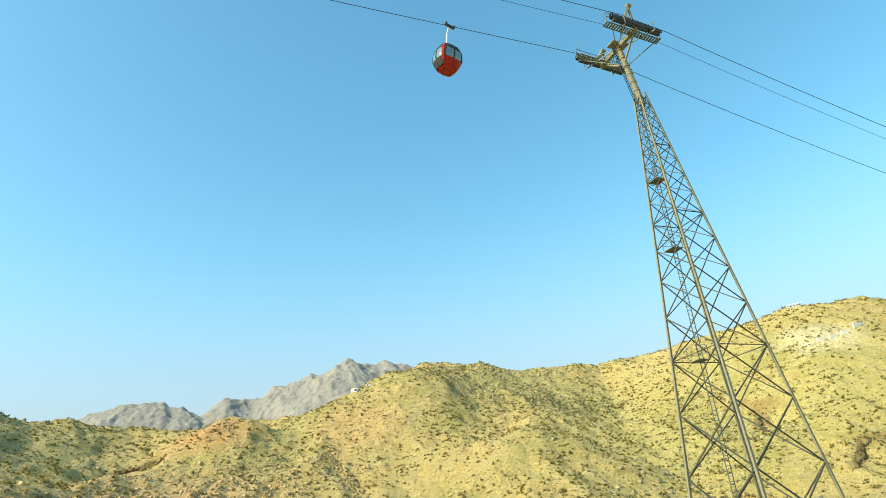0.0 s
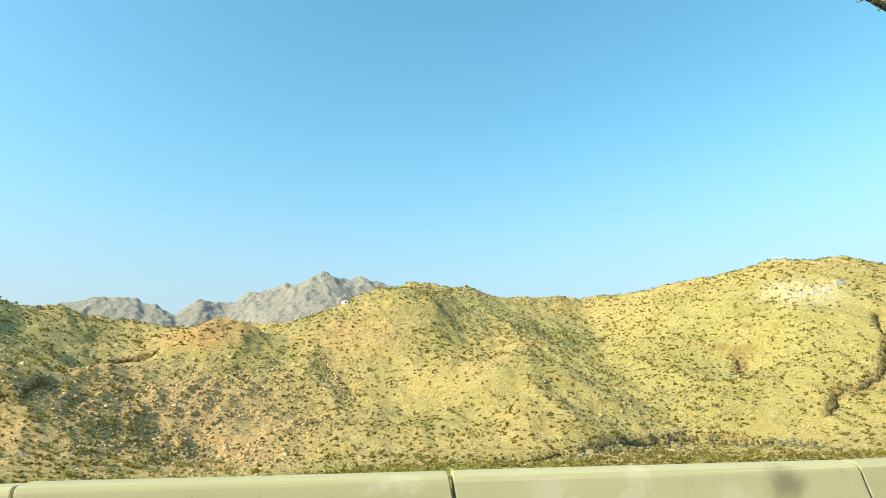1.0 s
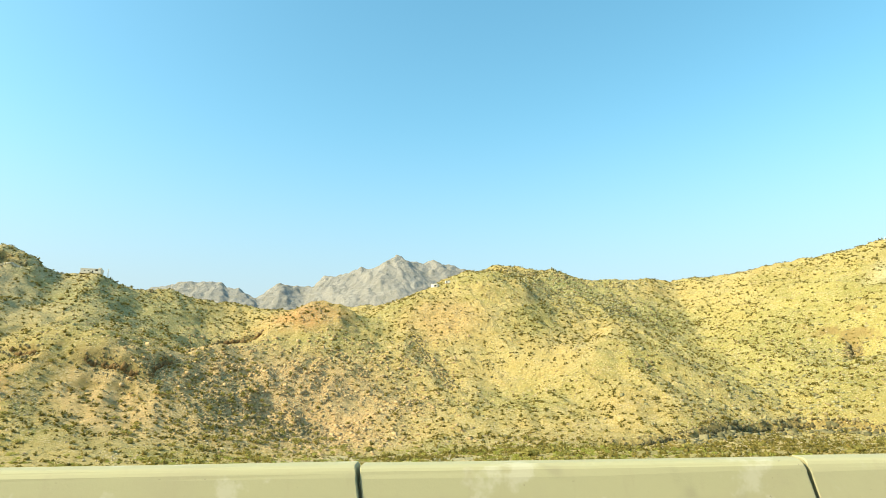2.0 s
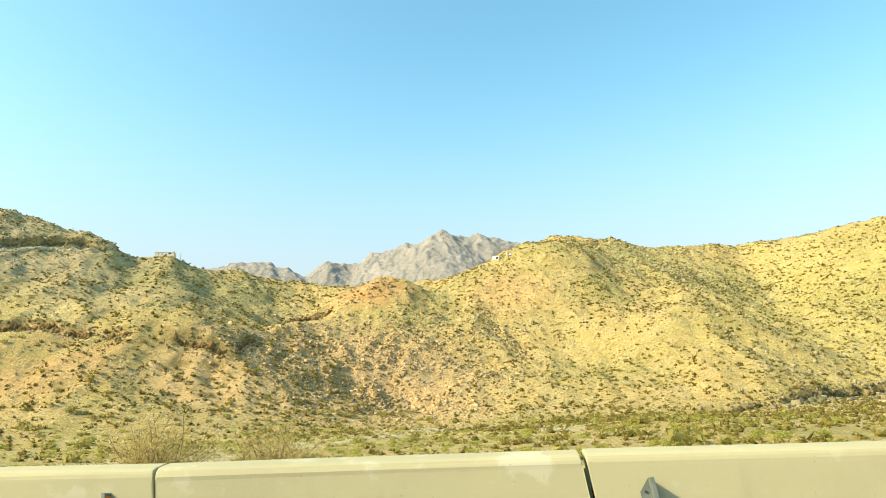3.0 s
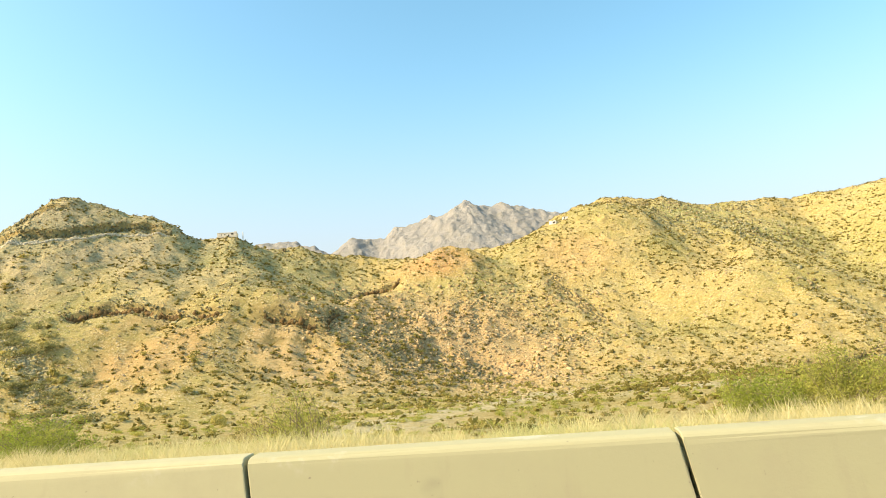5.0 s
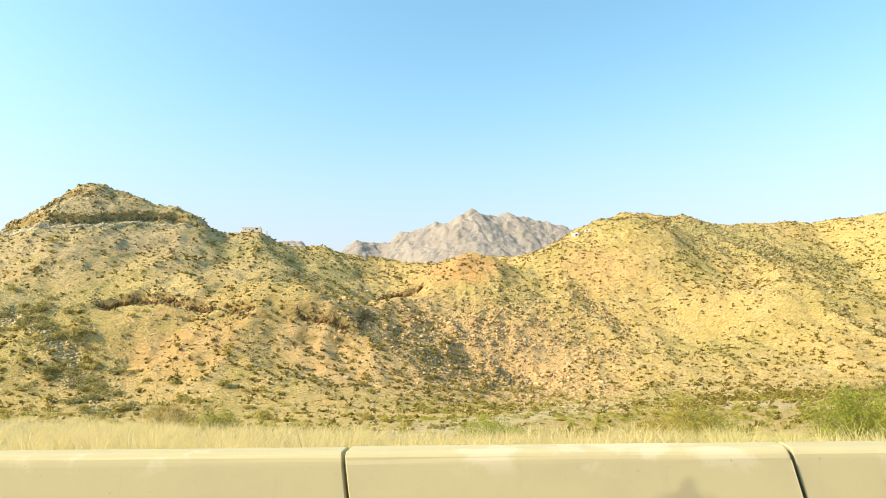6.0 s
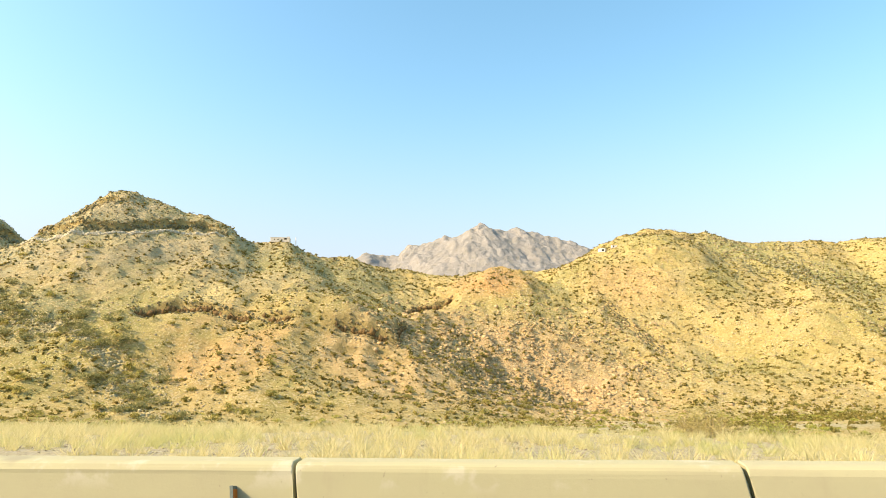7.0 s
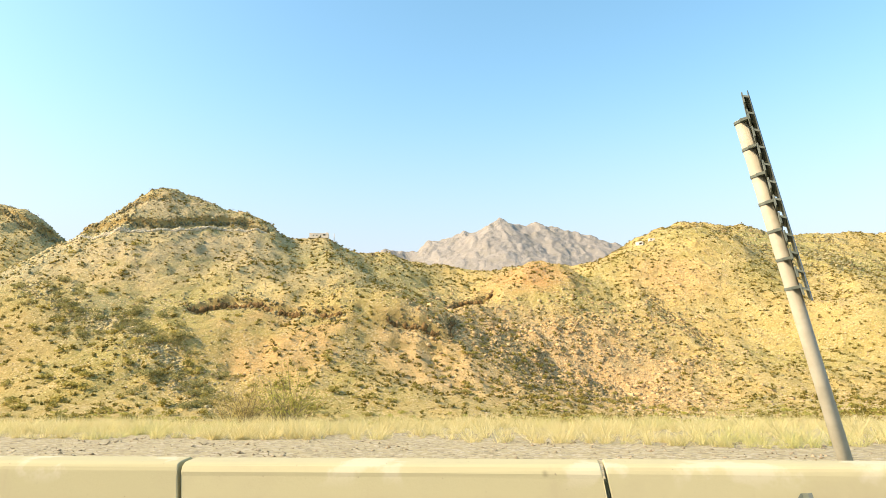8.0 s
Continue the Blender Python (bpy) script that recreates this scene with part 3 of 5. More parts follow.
joints = [4.28 + 3 * k for k in range(4, -1, -1)]
joints += [1.28 - 3 * k for k in range(16)]                  # to -43.72
for count, length in ((10, 3.1), (15, 3.0), (3, 2.82), (2, 3.0), (11, 2.94), (27, 3.0)):
    for _ in range(count):
        joints.append(joints[-1] - length)
BRACKETS = (-19.9, -28.5, -77.3, -81.0, -101.3, -102.4, -113.3, -114.0, -125.2, -136.3, -137.1, -166.0, -173.6, -178.2, -184.9, -196.1, -207.3)
shared, seal_mesh = {}, None
for i, (hi, lo) in enumerate(zip(joints, joints[1:])):
    length = round(hi - lo, 2)
    key = (length, i % 4)
    if key not in shared:
        holder = part("concrete_barrier", barrier_mesh(length, i), CONCRETE)
        shared[key] = holder.data
        piece = holder
    else:
        piece = new("concrete_barrier", shared[key])
    y, z = barrier_line(lo)
    jig = random.Random(i)
    piece.matrix_basis = pose(lo, y + jig.uniform(-0.008, 0.008), z - 0.012 + jig.uniform(-0.006, 0.006), 0, -math.degrees(math.atan2(barrier_line(hi)[1] - z, length)), jig.uniform(-0.12, 0.12))
    tagged(piece, "sun-bleached beige precast concrete barrier piece along the road", "barrier", "barrier pieces")
    # block added inside each joint so no bright ground shows through the gap
    if seal_mesh is None:
        seal = part("joint_key", box(bmesh.new(), (-0.075, -0.17, 0.02), (0.045, -0.07, 0.78), 0.006), CONCRETE, piece)
        seal_mesh = seal.data
    else:
        seal = new("joint_key", seal_mesh)
        seal.parent = piece
    for bx in BRACKETS:
        if lo <= bx < hi:
            bracket(piece, min(max(bx - lo, 0.2), length - 0.1))


# ---- road signs ----
def flat(points, x0, x1):
    """A flat shape in y and z, from x0 to x1 thick."""
    bm = bmesh.new()
    back_ring = [bm.verts.new((x0, y, z)) for y, z in points]
    front_ring = [bm.verts.new((x1, y, z)) for y, z in points]
    n = len(points)
    bm.faces.new(front_ring)
    bm.faces.new(back_ring[::-1])
    for i in range(n):
        bm.faces.new((back_ring[i], back_ring[(i + 1) % n], front_ring[(i + 1) % n], front_ring[i]))
    bmesh.ops.recalc_face_normals(bm, faces=bm.faces)
    return bm


def band(path, width, x0, x1):
    """A ribbon of even width along a path in y and z."""
    left, right = [], []
    for i, (y, z) in enumerate(path):
        a, b = path[max(i - 1, 0)], path[min(i + 1, len(path) - 1)]
        dy, dz = b[0] - a[0], b[1] - a[1]
        n = math.hypot(dy, dz)
        left.append((y - dz / n * width / 2, z + dy / n * width / 2))
        right.append((y + dz / n * width / 2, z - dy / n * width / 2))
    bm = bmesh.new()
    for i in range(len(path) - 1):
        quad = [left[i], left[i + 1], right[i + 1], right[i]]
        for x, flip in ((x1, 1),):
            bm.faces.new([bm.verts.new((x, y, z)) for y, z in quad][::-1])
    bmesh.ops.remove_doubles(bm, verts=bm.verts, dist=0.0005)
    bmesh.ops.recalc_face_normals(bm, faces=bm.faces)
    grown = bmesh.ops.extrude_face_region(bm, geom=bm.faces[:])
    bmesh.ops.translate(bm, verts=[v for v in grown["geom"] if isinstance(v, bmesh.types.BMVert)], vec=(x0 - x1, 0, 0))
    bmesh.ops.recalc_face_normals(bm, faces=bm.faces)
    return bm


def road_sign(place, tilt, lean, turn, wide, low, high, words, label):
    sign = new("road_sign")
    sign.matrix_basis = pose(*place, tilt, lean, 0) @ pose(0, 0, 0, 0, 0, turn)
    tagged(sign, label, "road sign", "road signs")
    pole = rod(bmesh.new(), (-0.105, 0, -0.35), (-0.105, 0, high - 0.13), 0.057, sides=16)
    rod(pole, (-0.105, 0, high - 0.13), (-0.105, 0, high - 0.11), 0.06, sides=16)
    for f in pole.faces:
        f.smooth = len(f.verts) == 4
    part("post", pole, POST, sign, "pale weathered round steel post")
    count = round((high - low) / 0.15)
    high_each = (high - low) / count
    for k in range(count):
        z = low + k * high_each
        bm = box(bmesh.new(), (-0.004, -wide, z + 0.001), (0.0, wide, z + high_each - 0.001))
        # the rib along the back of the plank, with its turned-down lip
        box(bm, (-0.052, -wide - 0.004, -0.007), (0.004, wide + 0.004, 0.007), 0, Matrix.Translation((-0.002, 0, z + high_each * 0.62)) @ pose(0, 0, 0, 0, 32))
        box(bm, (-0.050, -wide - 0.004, z + high_each * 0.62 - 0.03), (-0.038, wide + 0.004, z + high_each * 0.62 + 0.055))
        part("plank", bm, STEEL, sign, "grey aluminium sign plank")
    for k in range(7):
        z = low + (k + 0.5) * (high - low) / 7
        clamp = bmesh.new()
        bmesh.ops.create_cone(clamp, segments=14, radius1=0.064, radius2=0.064, depth=0.022, matrix=Matrix.Translation((-0.105, 0, z)))
        box(clamp, (-0.115, -0.10, z - 0.012), (-0.05, 0.10, z + 0.012))
        part("clamp", clamp, STEEL, sign, "steel pole clamp")
    split = low + 0.25 if words else low
    face = part("panel", box(bmesh.new(), (0.001, -wide, split + 0.006), (0.005, wide, high)), BLUE, sign, "blue sign face with white arrows")
    tall = high - split

    def at(across, up):
        return (across * wide, split + up * tall)

    part("arrow", band([at(0.20, 0.10), at(0.19, 0.40), at(0.18, 0.75)], 0.20 * wide, 0.006, 0.008), WHITE, face, "white straight arrow")
    part("arrow", flat([at(-0.05, 0.74), at(0.45, 0.72), at(0.17, 0.91)], 0.006, 0.008), WHITE, face, "white arrow head")
    loop = [at(0.22, 0.29), at(0.42, 0.36), at(0.55, 0.43), at(0.58, 0.48), at(0.52, 0.53), at(0.36, 0.565), at(0.15, 0.575), at(-0.10, 0.578), at(-0.24, 0.570), at(-0.30, 0.55), at(-0.31, 0.50), at(-0.31, 0.41)]
    part("arrow", band(loop, 0.13 * wide, 0.006, 0.008), WHITE, face, "white turning arrow")
    part("arrow", flat([at(-0.55, 0.42), at(-0.29, 0.27), at(-0.07, 0.42)], 0.006, 0.008), WHITE, face, "white arrow head")
    if words:
        lower = part("panel", box(bmesh.new(), (0.001, -wide, low), (0.005, wide, split - 0.006)), BLUE, sign, "blue lower sign face")
        curve = bpy.data.curves.new("words", "FONT")
        curve.body, curve.size, curve.extrude = words, 0.31, 0.001
        curve.align_x, curve.align_y, curve.offset = "CENTER", "CENTER", 0.006
        holder = new("words", curve)
        me = bpy.data.meshes.new_from_object(holder)
        bpy.data.objects.remove(holder)
        me.name = "lettering"
        me.transform(Matrix(((0, 0, 1, 0.007), (1, 0, 0, 0), (0, 1, 0, low + 0.125), (0, 0, 0, 1))))
        me.materials.append(WHITE)
        text = new("lettering", me)
        text.parent = lower
        tagged(text, "white lettering")
    return sign


def ground_z(x, y):
    return float(land(np.array([float(x)]), np.array([float(y)]))[0])


# tilt and lean are fitted to the camera's view and copy its rolling-shutter skew
road_sign((-85.13, 6.25, 0.0), 4.7, -12.5, -13.5, 0.48, 2.295, 4.38, "100 m", "blue road sign with arrows and a distance on a post slanted to fit the camera view")
road_sign((-206.267, 6.0, 0.0), 5.6, -11.33, -20.1, 0.49, 2.141, 3.872, "", "blue road sign with two white arrows on a post slanted to fit the camera view")


# ---- cable car ----
ALONG, ACROSS = Vector((0.92, 0.39, 0)).normalized(), Vector((0.39, -0.92, 0)).normalized()
TOWER = Vector((20.65, 48.5, 0))
turn_cable = math.degrees(math.atan2(ALONG.y, ALONG.x))


def cable_tower():
    base = ground_z(TOWER.x, TOWER.y) - 0.2
    slant = 1.25  # foot shifted this far down the line from the head, to fit the camera's view
    tower = thing("cable_car_tower", (TOWER.x + ALONG.x * slant, TOWER.y + ALONG.y * slant, base), "tall cream steel lattice cable car tower on the valley floor", "tower", turn=turn_cable)
    top = 36.4 - base

    def half(z):
        return 3.75 + (0.34 - 3.75) * (z / top) ** 0.95

    corners = ((-1, -1), (1, -1), (1, 1), (-1, 1))
    for sx, sy in corners:
        foot = box(bmesh.new(), (sx * half(0) - 0.6, sy * half(0) - 0.6, -0.6), (sx * half(0) + 0.6, sy * half(0) + 0.6, 0.35), 0.04)
        part("footing", foot, CONCRETE, tower, "concrete footing")
        bm = bmesh.new()
        rings = []
        for z in (top * k / 8 for k in range(9)):
            w = 0.095 - 0.035 * z / top
            rings.append([bm.verts.new((sx * half(z) + ox * w, sy * half(z) + oy * w, z)) for ox, oy in corners])
        for a, b in zip(rings, rings[1:]):
            for i in range(4):
                bm.faces.new((a[i], a[(i + 1) % 4], b[(i + 1) % 4], b[i]))
        bm.faces.new(rings[0][::-1])
        bm.faces.new(rings[-1])
        part("leg", bm, CREAM, tower, "cream painted steel leg")
    levels, z = [0.3], 0.3
    while z < top - 1.0:
        z += max(1.1, half(z) * 1.42)
        levels.append(min(z, top))
    for face in range(4):
        (ax, ay), (bx, by) = corners[face], corners[(face + 1) % 4]
        for k, (lo, hi) in enumerate(zip(levels, levels[1:])):
            h0, h1 = half(lo), half(hi)
            p0, p1 = Vector((ax * h0, ay * h0, lo)), Vector((bx * h1, by * h1, hi))
            q0, q1 = Vector((bx * h0, by * h0, lo)), Vector((ax * h1, ay * h1, hi))
            wide = 0.045 + 0.045 * (1 - lo / top)
            part("brace", bar(bmesh.new(), p0, p1, wide), BRACE, tower)
            part("brace", bar(bmesh.new(), q0, q1, wide), BRACE, tower)
    for z in levels[3:-1:4]:
        h = half(z)
        for face in range(4):
            (ax, ay), (bx, by) = corners[face], corners[(face + 1) % 4]
            part("brace", bar(bmesh.new(), (ax * h, ay * h, z), (bx * h, by * h, z), 0.06), DARK_STEEL, tower)
    # ladder up the inside of the lattice, with small landings
    bm = bmesh.new()
    for sx in (-0.2, 0.2):
        bar(bm, (-half(0) * 0.62 + sx, 0.3, 0), (-half(top) * 0.9 + sx, 0.1, top), 0.05)
    for k in range(110):
        z = top * (k + 0.5) / 110
        x = -half(0) * 0.62 + (half(0) * 0.62 - half(top) * 0.9) * z / top
        bar(bm, (x - 0.2, 0.3 - 0.2 * z / top, z), (x + 0.2, 0.3 - 0.2 * z / top, z), 0.03)
    part("ladder", bm, STEEL, tower, "grey steel ladder")
    for z in (13.5, 22.6, 29.0):
        x = -half(z) * 0.8
        bm = box(bmesh.new(), (x - 0.55, -0.5, z), (x + 0.55, 0.6, z + 0.05))
        for ox, oy in ((-0.52, -0.47), (0.52, -0.47), (-0.52, 0.57), (0.52, 0.57)):
            bar(bm, (x + ox, oy, z), (x + ox, oy, z + 1.1), 0.04)
        for zz in (0.55, 1.1):
            ring = [(-0.52, -0.47), (0.52, -0.47), (0.52, 0.57), (-0.52, 0.57)]
            for a, b in zip(ring, ring[1:] + ring[:1]):
                bar(bm, (x + a[0], a[1], z + zz), (x + b[0], b[1], z + zz), 0.03)
        part("landing", bm, STEEL, tower, "small railed steel landing")
    # round column over the lattice, and the arm across it
    HEAD = Vector((-0.85, 0, 0))  # the head is shifted towards the rope's upper side to fit the camera's view
    bm = rod(bmesh.new(), (0, 0, top - 1.2), (-0.85, 0, top + 5.2), 0.30, 0.25, 18)
    for k in range(6):
        rod(bm, (-0.18 - k * 0.12, 0, top + 0.2 + k * 0.9), (-0.19 - k * 0.12, 0, top + 0.28 + k * 0.9), 0.325, sides=18)
    part("column", bm, CREAM, tower, "cream painted round steel column")
    steps = bmesh.new()
    for sx in (-0.62, -0.40):
        bar(steps, (sx, 0.18, top - 1.0), (sx - 0.85, 0.18, top + 5.0), 0.05)
    for k in range(22):
        z = k * 0.28
        bar(steps, (-0.62 - 0.142 * z, 0.18, top - 0.9 + z), (-0.40 - 0.142 * z, 0.18, top - 0.9 + z), 0.035)
    part("ladder", steps, DARK_STEEL, tower, "dark steel ladder on the column")
    before = set(tower.children)
    arm = box(bmesh.new(), (-0.20, -2.75, top + 4.85), (0.20, 2.75, top + 5.25), 0.03)
    box(arm, (-0.9, -0.5, top + 5.25), (0.9, 0.5, top + 5.37), 0.02)
    part("crossarm", arm, CREAM, tower, "cream box-section crossarm")
    for s in (-1, 1):
        # light frames that carry the catwalks out from the arm
        stay = bmesh.new()
        for x in (-1.6, 1.6):
            bar(stay, (x, s * 3.2, top + 4.75), (x * 0.25, s * 0.5, top + 4.95), 0.08)
            bar(stay, (x, s * 3.2, top + 5.7), (x, s * 3.2, top + 4.75), 0.06)
            bar(stay, (x, s * 3.2, top + 5.7), (x * 0.25, s * 0.9, top + 5.3), 0.05)
        part("catwalk_frame", stay, STEEL, tower, "grey steel catwalk frame")
    for s in (-1, 1):
        part("brace", bar(bmesh.new(), (0, s * 0.3, top + 3.2), (0, s * 2.3, top + 4.9), 0.14), CREAM, tower)
        rise = 8.0 if s < 0 else 6.6
        gallows = bar(bmesh.new(), (-0.9, s * 1.9, top + 5.2), (0.25, s * 2.3, top + rise), 0.26)
        bar(gallows, (0.25, s * 2.3, top + 5.3), (0.25, s * 2.3, top + rise), 0.15)
        box(gallows, (0.05, s * 2.3 - 0.2, top + rise - 0.1), (0.55, s * 2.3 + 0.2, top + rise + 0.2), 0.04)
        part("lifting_frame", gallows, CREAM, tower, "cream lifting frame")
        # the row of rope wheels, tipped the way the rope bends
        train = Matrix.Translation((0, s * 2.75, top + 5.35)) @ pose(0, 0, 0, 0, 6.5)
        body = bmesh.new()
        for oy in (-0.17, 0.17):
            box(body, (-2.7, oy - 0.04, -0.2), (2.7, oy + 0.04, 0.2), 0.02, train)
        for x in (-1.9, -0.65, 0.65, 1.9):
            box(body, (x - 0.55, -0.16, -0.42), (x + 0.55, 0.16, -0.12), 0.02, train)
        part("wheel_beam", body, DARK_STEEL, tower, "dark steel wheel beam")
        for k in range(10):
            x = -2.45 + 4.9 * k / 9
            wheel = bmesh.new()
            bmesh.ops.create_cone(wheel, cap_ends=True, segments=14, radius1=0.30, radius2=0.30, depth=0.14, matrix=train @ Matrix.Translation((x, 0, 0.12)) @ pose(0, 0, 0, 90))
            part("wheel", wheel, RUBBER, tower)
        # the catwalk beside it
        walkway = bmesh.new()
        out = -s * 0.62
        for k in range(22):
            x = -2.8 + 5.6 * k / 21
            box(walkway, (x - 0.09, min(out - 0.3, out + 0.3), -0.42), (x + 0.09, max(out - 0.3, out + 0.3), -0.39), 0, train)
        for oy in (-0.3, 0.3):
            bar(walkway, train @ Vector((-2.9, out + oy, -0.42)), train @ Vector((2.9, out + oy, -0.42)), 0.07)
        part("catwalk", walkway, STEEL, tower, "grey steel grating catwalk")
        rails = bmesh.new()
        for zz in (0.2, 0.65):
            bar(rails, train @ Vector((-2.9, out + s * 0.3, zz)), train @ Vector((2.9, out + s * 0.3, zz)), 0.04)
        for x in (-2.9, -1.45, 0, 1.45, 2.9):
            bar(rails, train @ Vector((x, out + s * 0.3, -0.42)), train @ Vector((x, out + s * 0.3, 0.65)), 0.04)
        for x in (-2.9, 2.9):
            for zz in (0.2, 0.65):
                bar(rails, train @ Vector((x, out - 0.3, zz)), train @ Vector((x, out + 0.3, zz)), 0.035)
        part("railing", rails, STEEL, tower, "thin steel railing")
    for x in (-2.6, 2.6):
        part("brace", bar(bmesh.new(), (x, -2.6, top + 4.9 - x * 0.11), (x * 0.15, 0, top + 3.0), 0.07), STEEL, tower)
        part("brace", bar(bmesh.new(), (x, 2.6, top + 4.9 - x * 0.11), (x * 0.15, 0, top + 3.0), 0.07), STEEL, tower)
    for child in tower.children:
        if child not in before:
            child.data.transform(Matrix.Translation(HEAD))
    for child in tower.children:
        child.data.transform(Matrix(((1, 0, -slant / (top + 5), 0), (0, 1, 0, 0), (0, 0, 1, 0), (0, 0, 0, 1))))
    return tower


def rope_z(s):
    """The rope's height, s metres along from the tower: level up the hill, falling away down it."""
    left, right = 0.002, -0.245
    bend = 2.6
    if s < -bend:
        return 42.55 + left * (s + bend) + 0.00022 * (s + bend) ** 2
    if s > bend:
        return 41.75 + right * (s - bend) + 0.0007 * (s - bend) ** 2
    return 42.55 + (s + bend) / (2 * bend) * -0.8


def rope(offset, lift, radius, label):
    bm = bmesh.new()
    stations = [-190 + 10 * k for k in range(18)] + [-8, -5, -2.6, -1, 1, 2.6, 5, 8] + [15 + 12 * k for k in range(22)]
    points = [TOWER + ALONG * s + ACROSS * offset + Vector((0, 0, rope_z(s) + lift)) for s in stations]
    for a, b in zip(points, points[1:]):
        rod(bm, a, b, radius, sides=6)
    ob = part("cable", bm, DARK_STEEL)
    return tagged(ob, label, "cable", "cable car cables")


def cabin(s):
    at = TOWER + ALONG * s - ACROSS * 2.75 + Vector((0, 0, rope_z(s)))
    gondola = thing("gondola", (at.x, at.y, at.z - 4.9), "red and black cable car cabin hanging from the rope", "gondola", turn=turn_cable + 12)
    gondola.matrix_basis = Matrix.Translation((at.x, at.y, at.z)) @ pose(0, 0, 0, 0, 9) @ Matrix.Translation((0, 0, -4.9)) @ pose(0, 0, 0, 0, 0, turn_cable + 12)
    rings = [(0.0, 0.66), (0.06, 0.80), (0.38, 0.98), (0.70, 1.11), (0.95, 1.19), (1.62, 1.15), (2.15, 0.92), (2.45, 0.58), (2.55, 0.06)]

    def around(r, a):
        c, q = math.cos(a), math.sin(a)
        k = (abs(c) ** 3.2 + abs(q) ** 3.2) ** (-1 / 3.2)
        return r * k * c, r * k * q * 0.92

    def shell(first, last, a0=0.0, a1=2 * math.pi, n=28, out=0.0):
        bm = bmesh.new()
        rows = []
        for z, r in rings[first:last + 1]:
            rows.append([bm.verts.new((*around(r + out, a0 + (a1 - a0) * k / n), z)) for k in range(n + 1)])
        for a, b in zip(rows, rows[1:]):
            for k in range(n):
                bm.faces.new((a[k], a[k + 1], b[k + 1], b[k]))
        bmesh.ops.remove_doubles(bm, verts=bm.verts, dist=0.001)
        for f in bm.faces:
            f.smooth = True
        return bm

    part("lower_shell", shell(0, 3, -0.75 * math.pi, 0.75 * math.pi, 24), RED, gondola, "glossy red lower shell")
    part("door", shell(1, 3, 0.75 * math.pi, 1.25 * math.pi, 8), RUBBER, gondola, "black lower door panel")
    base_plate = rod(bmesh.new(), (0, 0, -0.04), (0, 0, 0.08), 0.62, 0.78, 20)
    part("base", base_plate, RED, gondola)
    part("roof", shell(5, 8), RUBBER, gondola, "black roof")
    part("trim", shell(2, 7, 1.25 * math.pi - 0.16, 1.25 * math.pi + 0.02, 2, 0.02), RED, gondola, "red corner stripe")
    for k in range(4):
        a = k * math.pi / 2 - math.pi / 4
        part("pane", shell(3, 5, a + 0.10, a + math.pi / 2 - 0.10, 8, -0.02), GLASS, gondola, "tinted window pane")
        part("pillar", shell(3, 5, a - 0.16, a + 0.16, 2), RUBBER, gondola, "black window pillar")
        part("pillar", shell(3, 5, a + math.pi / 4 - 0.05, a + math.pi / 4 + 0.05, 1, 0.005), RUBBER, gondola)
    hanger = bmesh.new()
    pts = [(0, 0, 2.4), (0, 0.0, 2.8), (0, 0.32, 3.2), (0, 0.36, 4.2), (0, 0.10, 4.9)]
    for a, b in zip(pts, pts[1:]):
        rod(hanger, a, b, 0.07, sides=8)
    part("hanger", hanger, WHITE, gondola, "white hanger arm")
    clip = box(bmesh.new(), (-0.5, -0.12, 4.80), (0.5, 0.12, 4.99), 0.03)
    for x in (-0.42, 0.42):
        rod(clip, (x, -0.14, 5.03), (x, 0.14, 5.03), 0.09, sides=10)
    part("grip", clip, DARK_STEEL, gondola, "dark steel rope grip")
    return gondola


cable_tower()
rope(-2.75, 0.0, 0.028, "dark steel haul rope carrying the cabins")
rope(2.75, 0.0, 0.028, "dark steel haul rope on the returning side")
rope(2.3, -1.2, 0.018, "thin dark signal cable below the haul rope")
cabin(-16.6)


# ---- buildings on the ridges ----
def building(name, x, y, size, turn, wall, label, windows, sink=0.6):
    w, d, h = size
    z = ground_z(x, y) - sink
    house = thing(name, (x, y, z), label, "building", turn=turn)
    shell = box(bmesh.new(), (-w / 2, -d / 2, 0), (w / 2, d / 2, h), 0.06)
    part("wall", shell, wall, house)
    roof = bmesh.new()
    for lo, hi in (((-w / 2 - 0.15, -d / 2 - 0.15, h), (w / 2 + 0.15, -d / 2 + 0.2, h + 0.55)), ((-w / 2 - 0.15, d / 2 - 0.2, h), (w / 2 + 0.15, d / 2 + 0.15, h + 0.55)),
                   ((-w / 2 - 0.15, -d / 2 + 0.2, h), (-w / 2 + 0.2, d / 2 - 0.2, h + 0.55)), ((w / 2 - 0.2, -d / 2 + 0.2, h), (w / 2 + 0.15, d / 2 - 0.2, h + 0.55))):
        box(roof, lo, hi)
    part("parapet", roof, wall, house)
    # openings are near-black slabs on the wall, inside shade put into their colour
    for wx, wz, ww, wh in windows:
        part("window" if wz > 0.9 else "door", box(bmesh.new(), (wx - ww / 2, -d / 2 - 0.02, wz), (wx + ww / 2, -d / 2 + 0.12, wz + wh)), SHADE, house, "near-black slab standing in for the shade inside an opening")
    return house


fort = building("stone_house", -435, 622, (19, 9, 4.4), 14, STUCCO, "flat-roofed weathered stone house on the ridge top", [(-5.5, 2.2, 1.1, 1.0), (-2, 2.2, 1.1, 1.0), (1.8, 0.8, 1.2, 2.0), (5.4, 2.6, 2.4, 1.6)], 1.8)
part("stair_tower", box(bmesh.new(), (6.6, -3.2, 4.4), (9.2, 1.0, 6.2), 0.05), STUCCO, fort)
mast = thing("mast", (-420, 625, ground_z(-420, 625) - 0.3), "slim pale lattice mast beside the stone house", "mast")
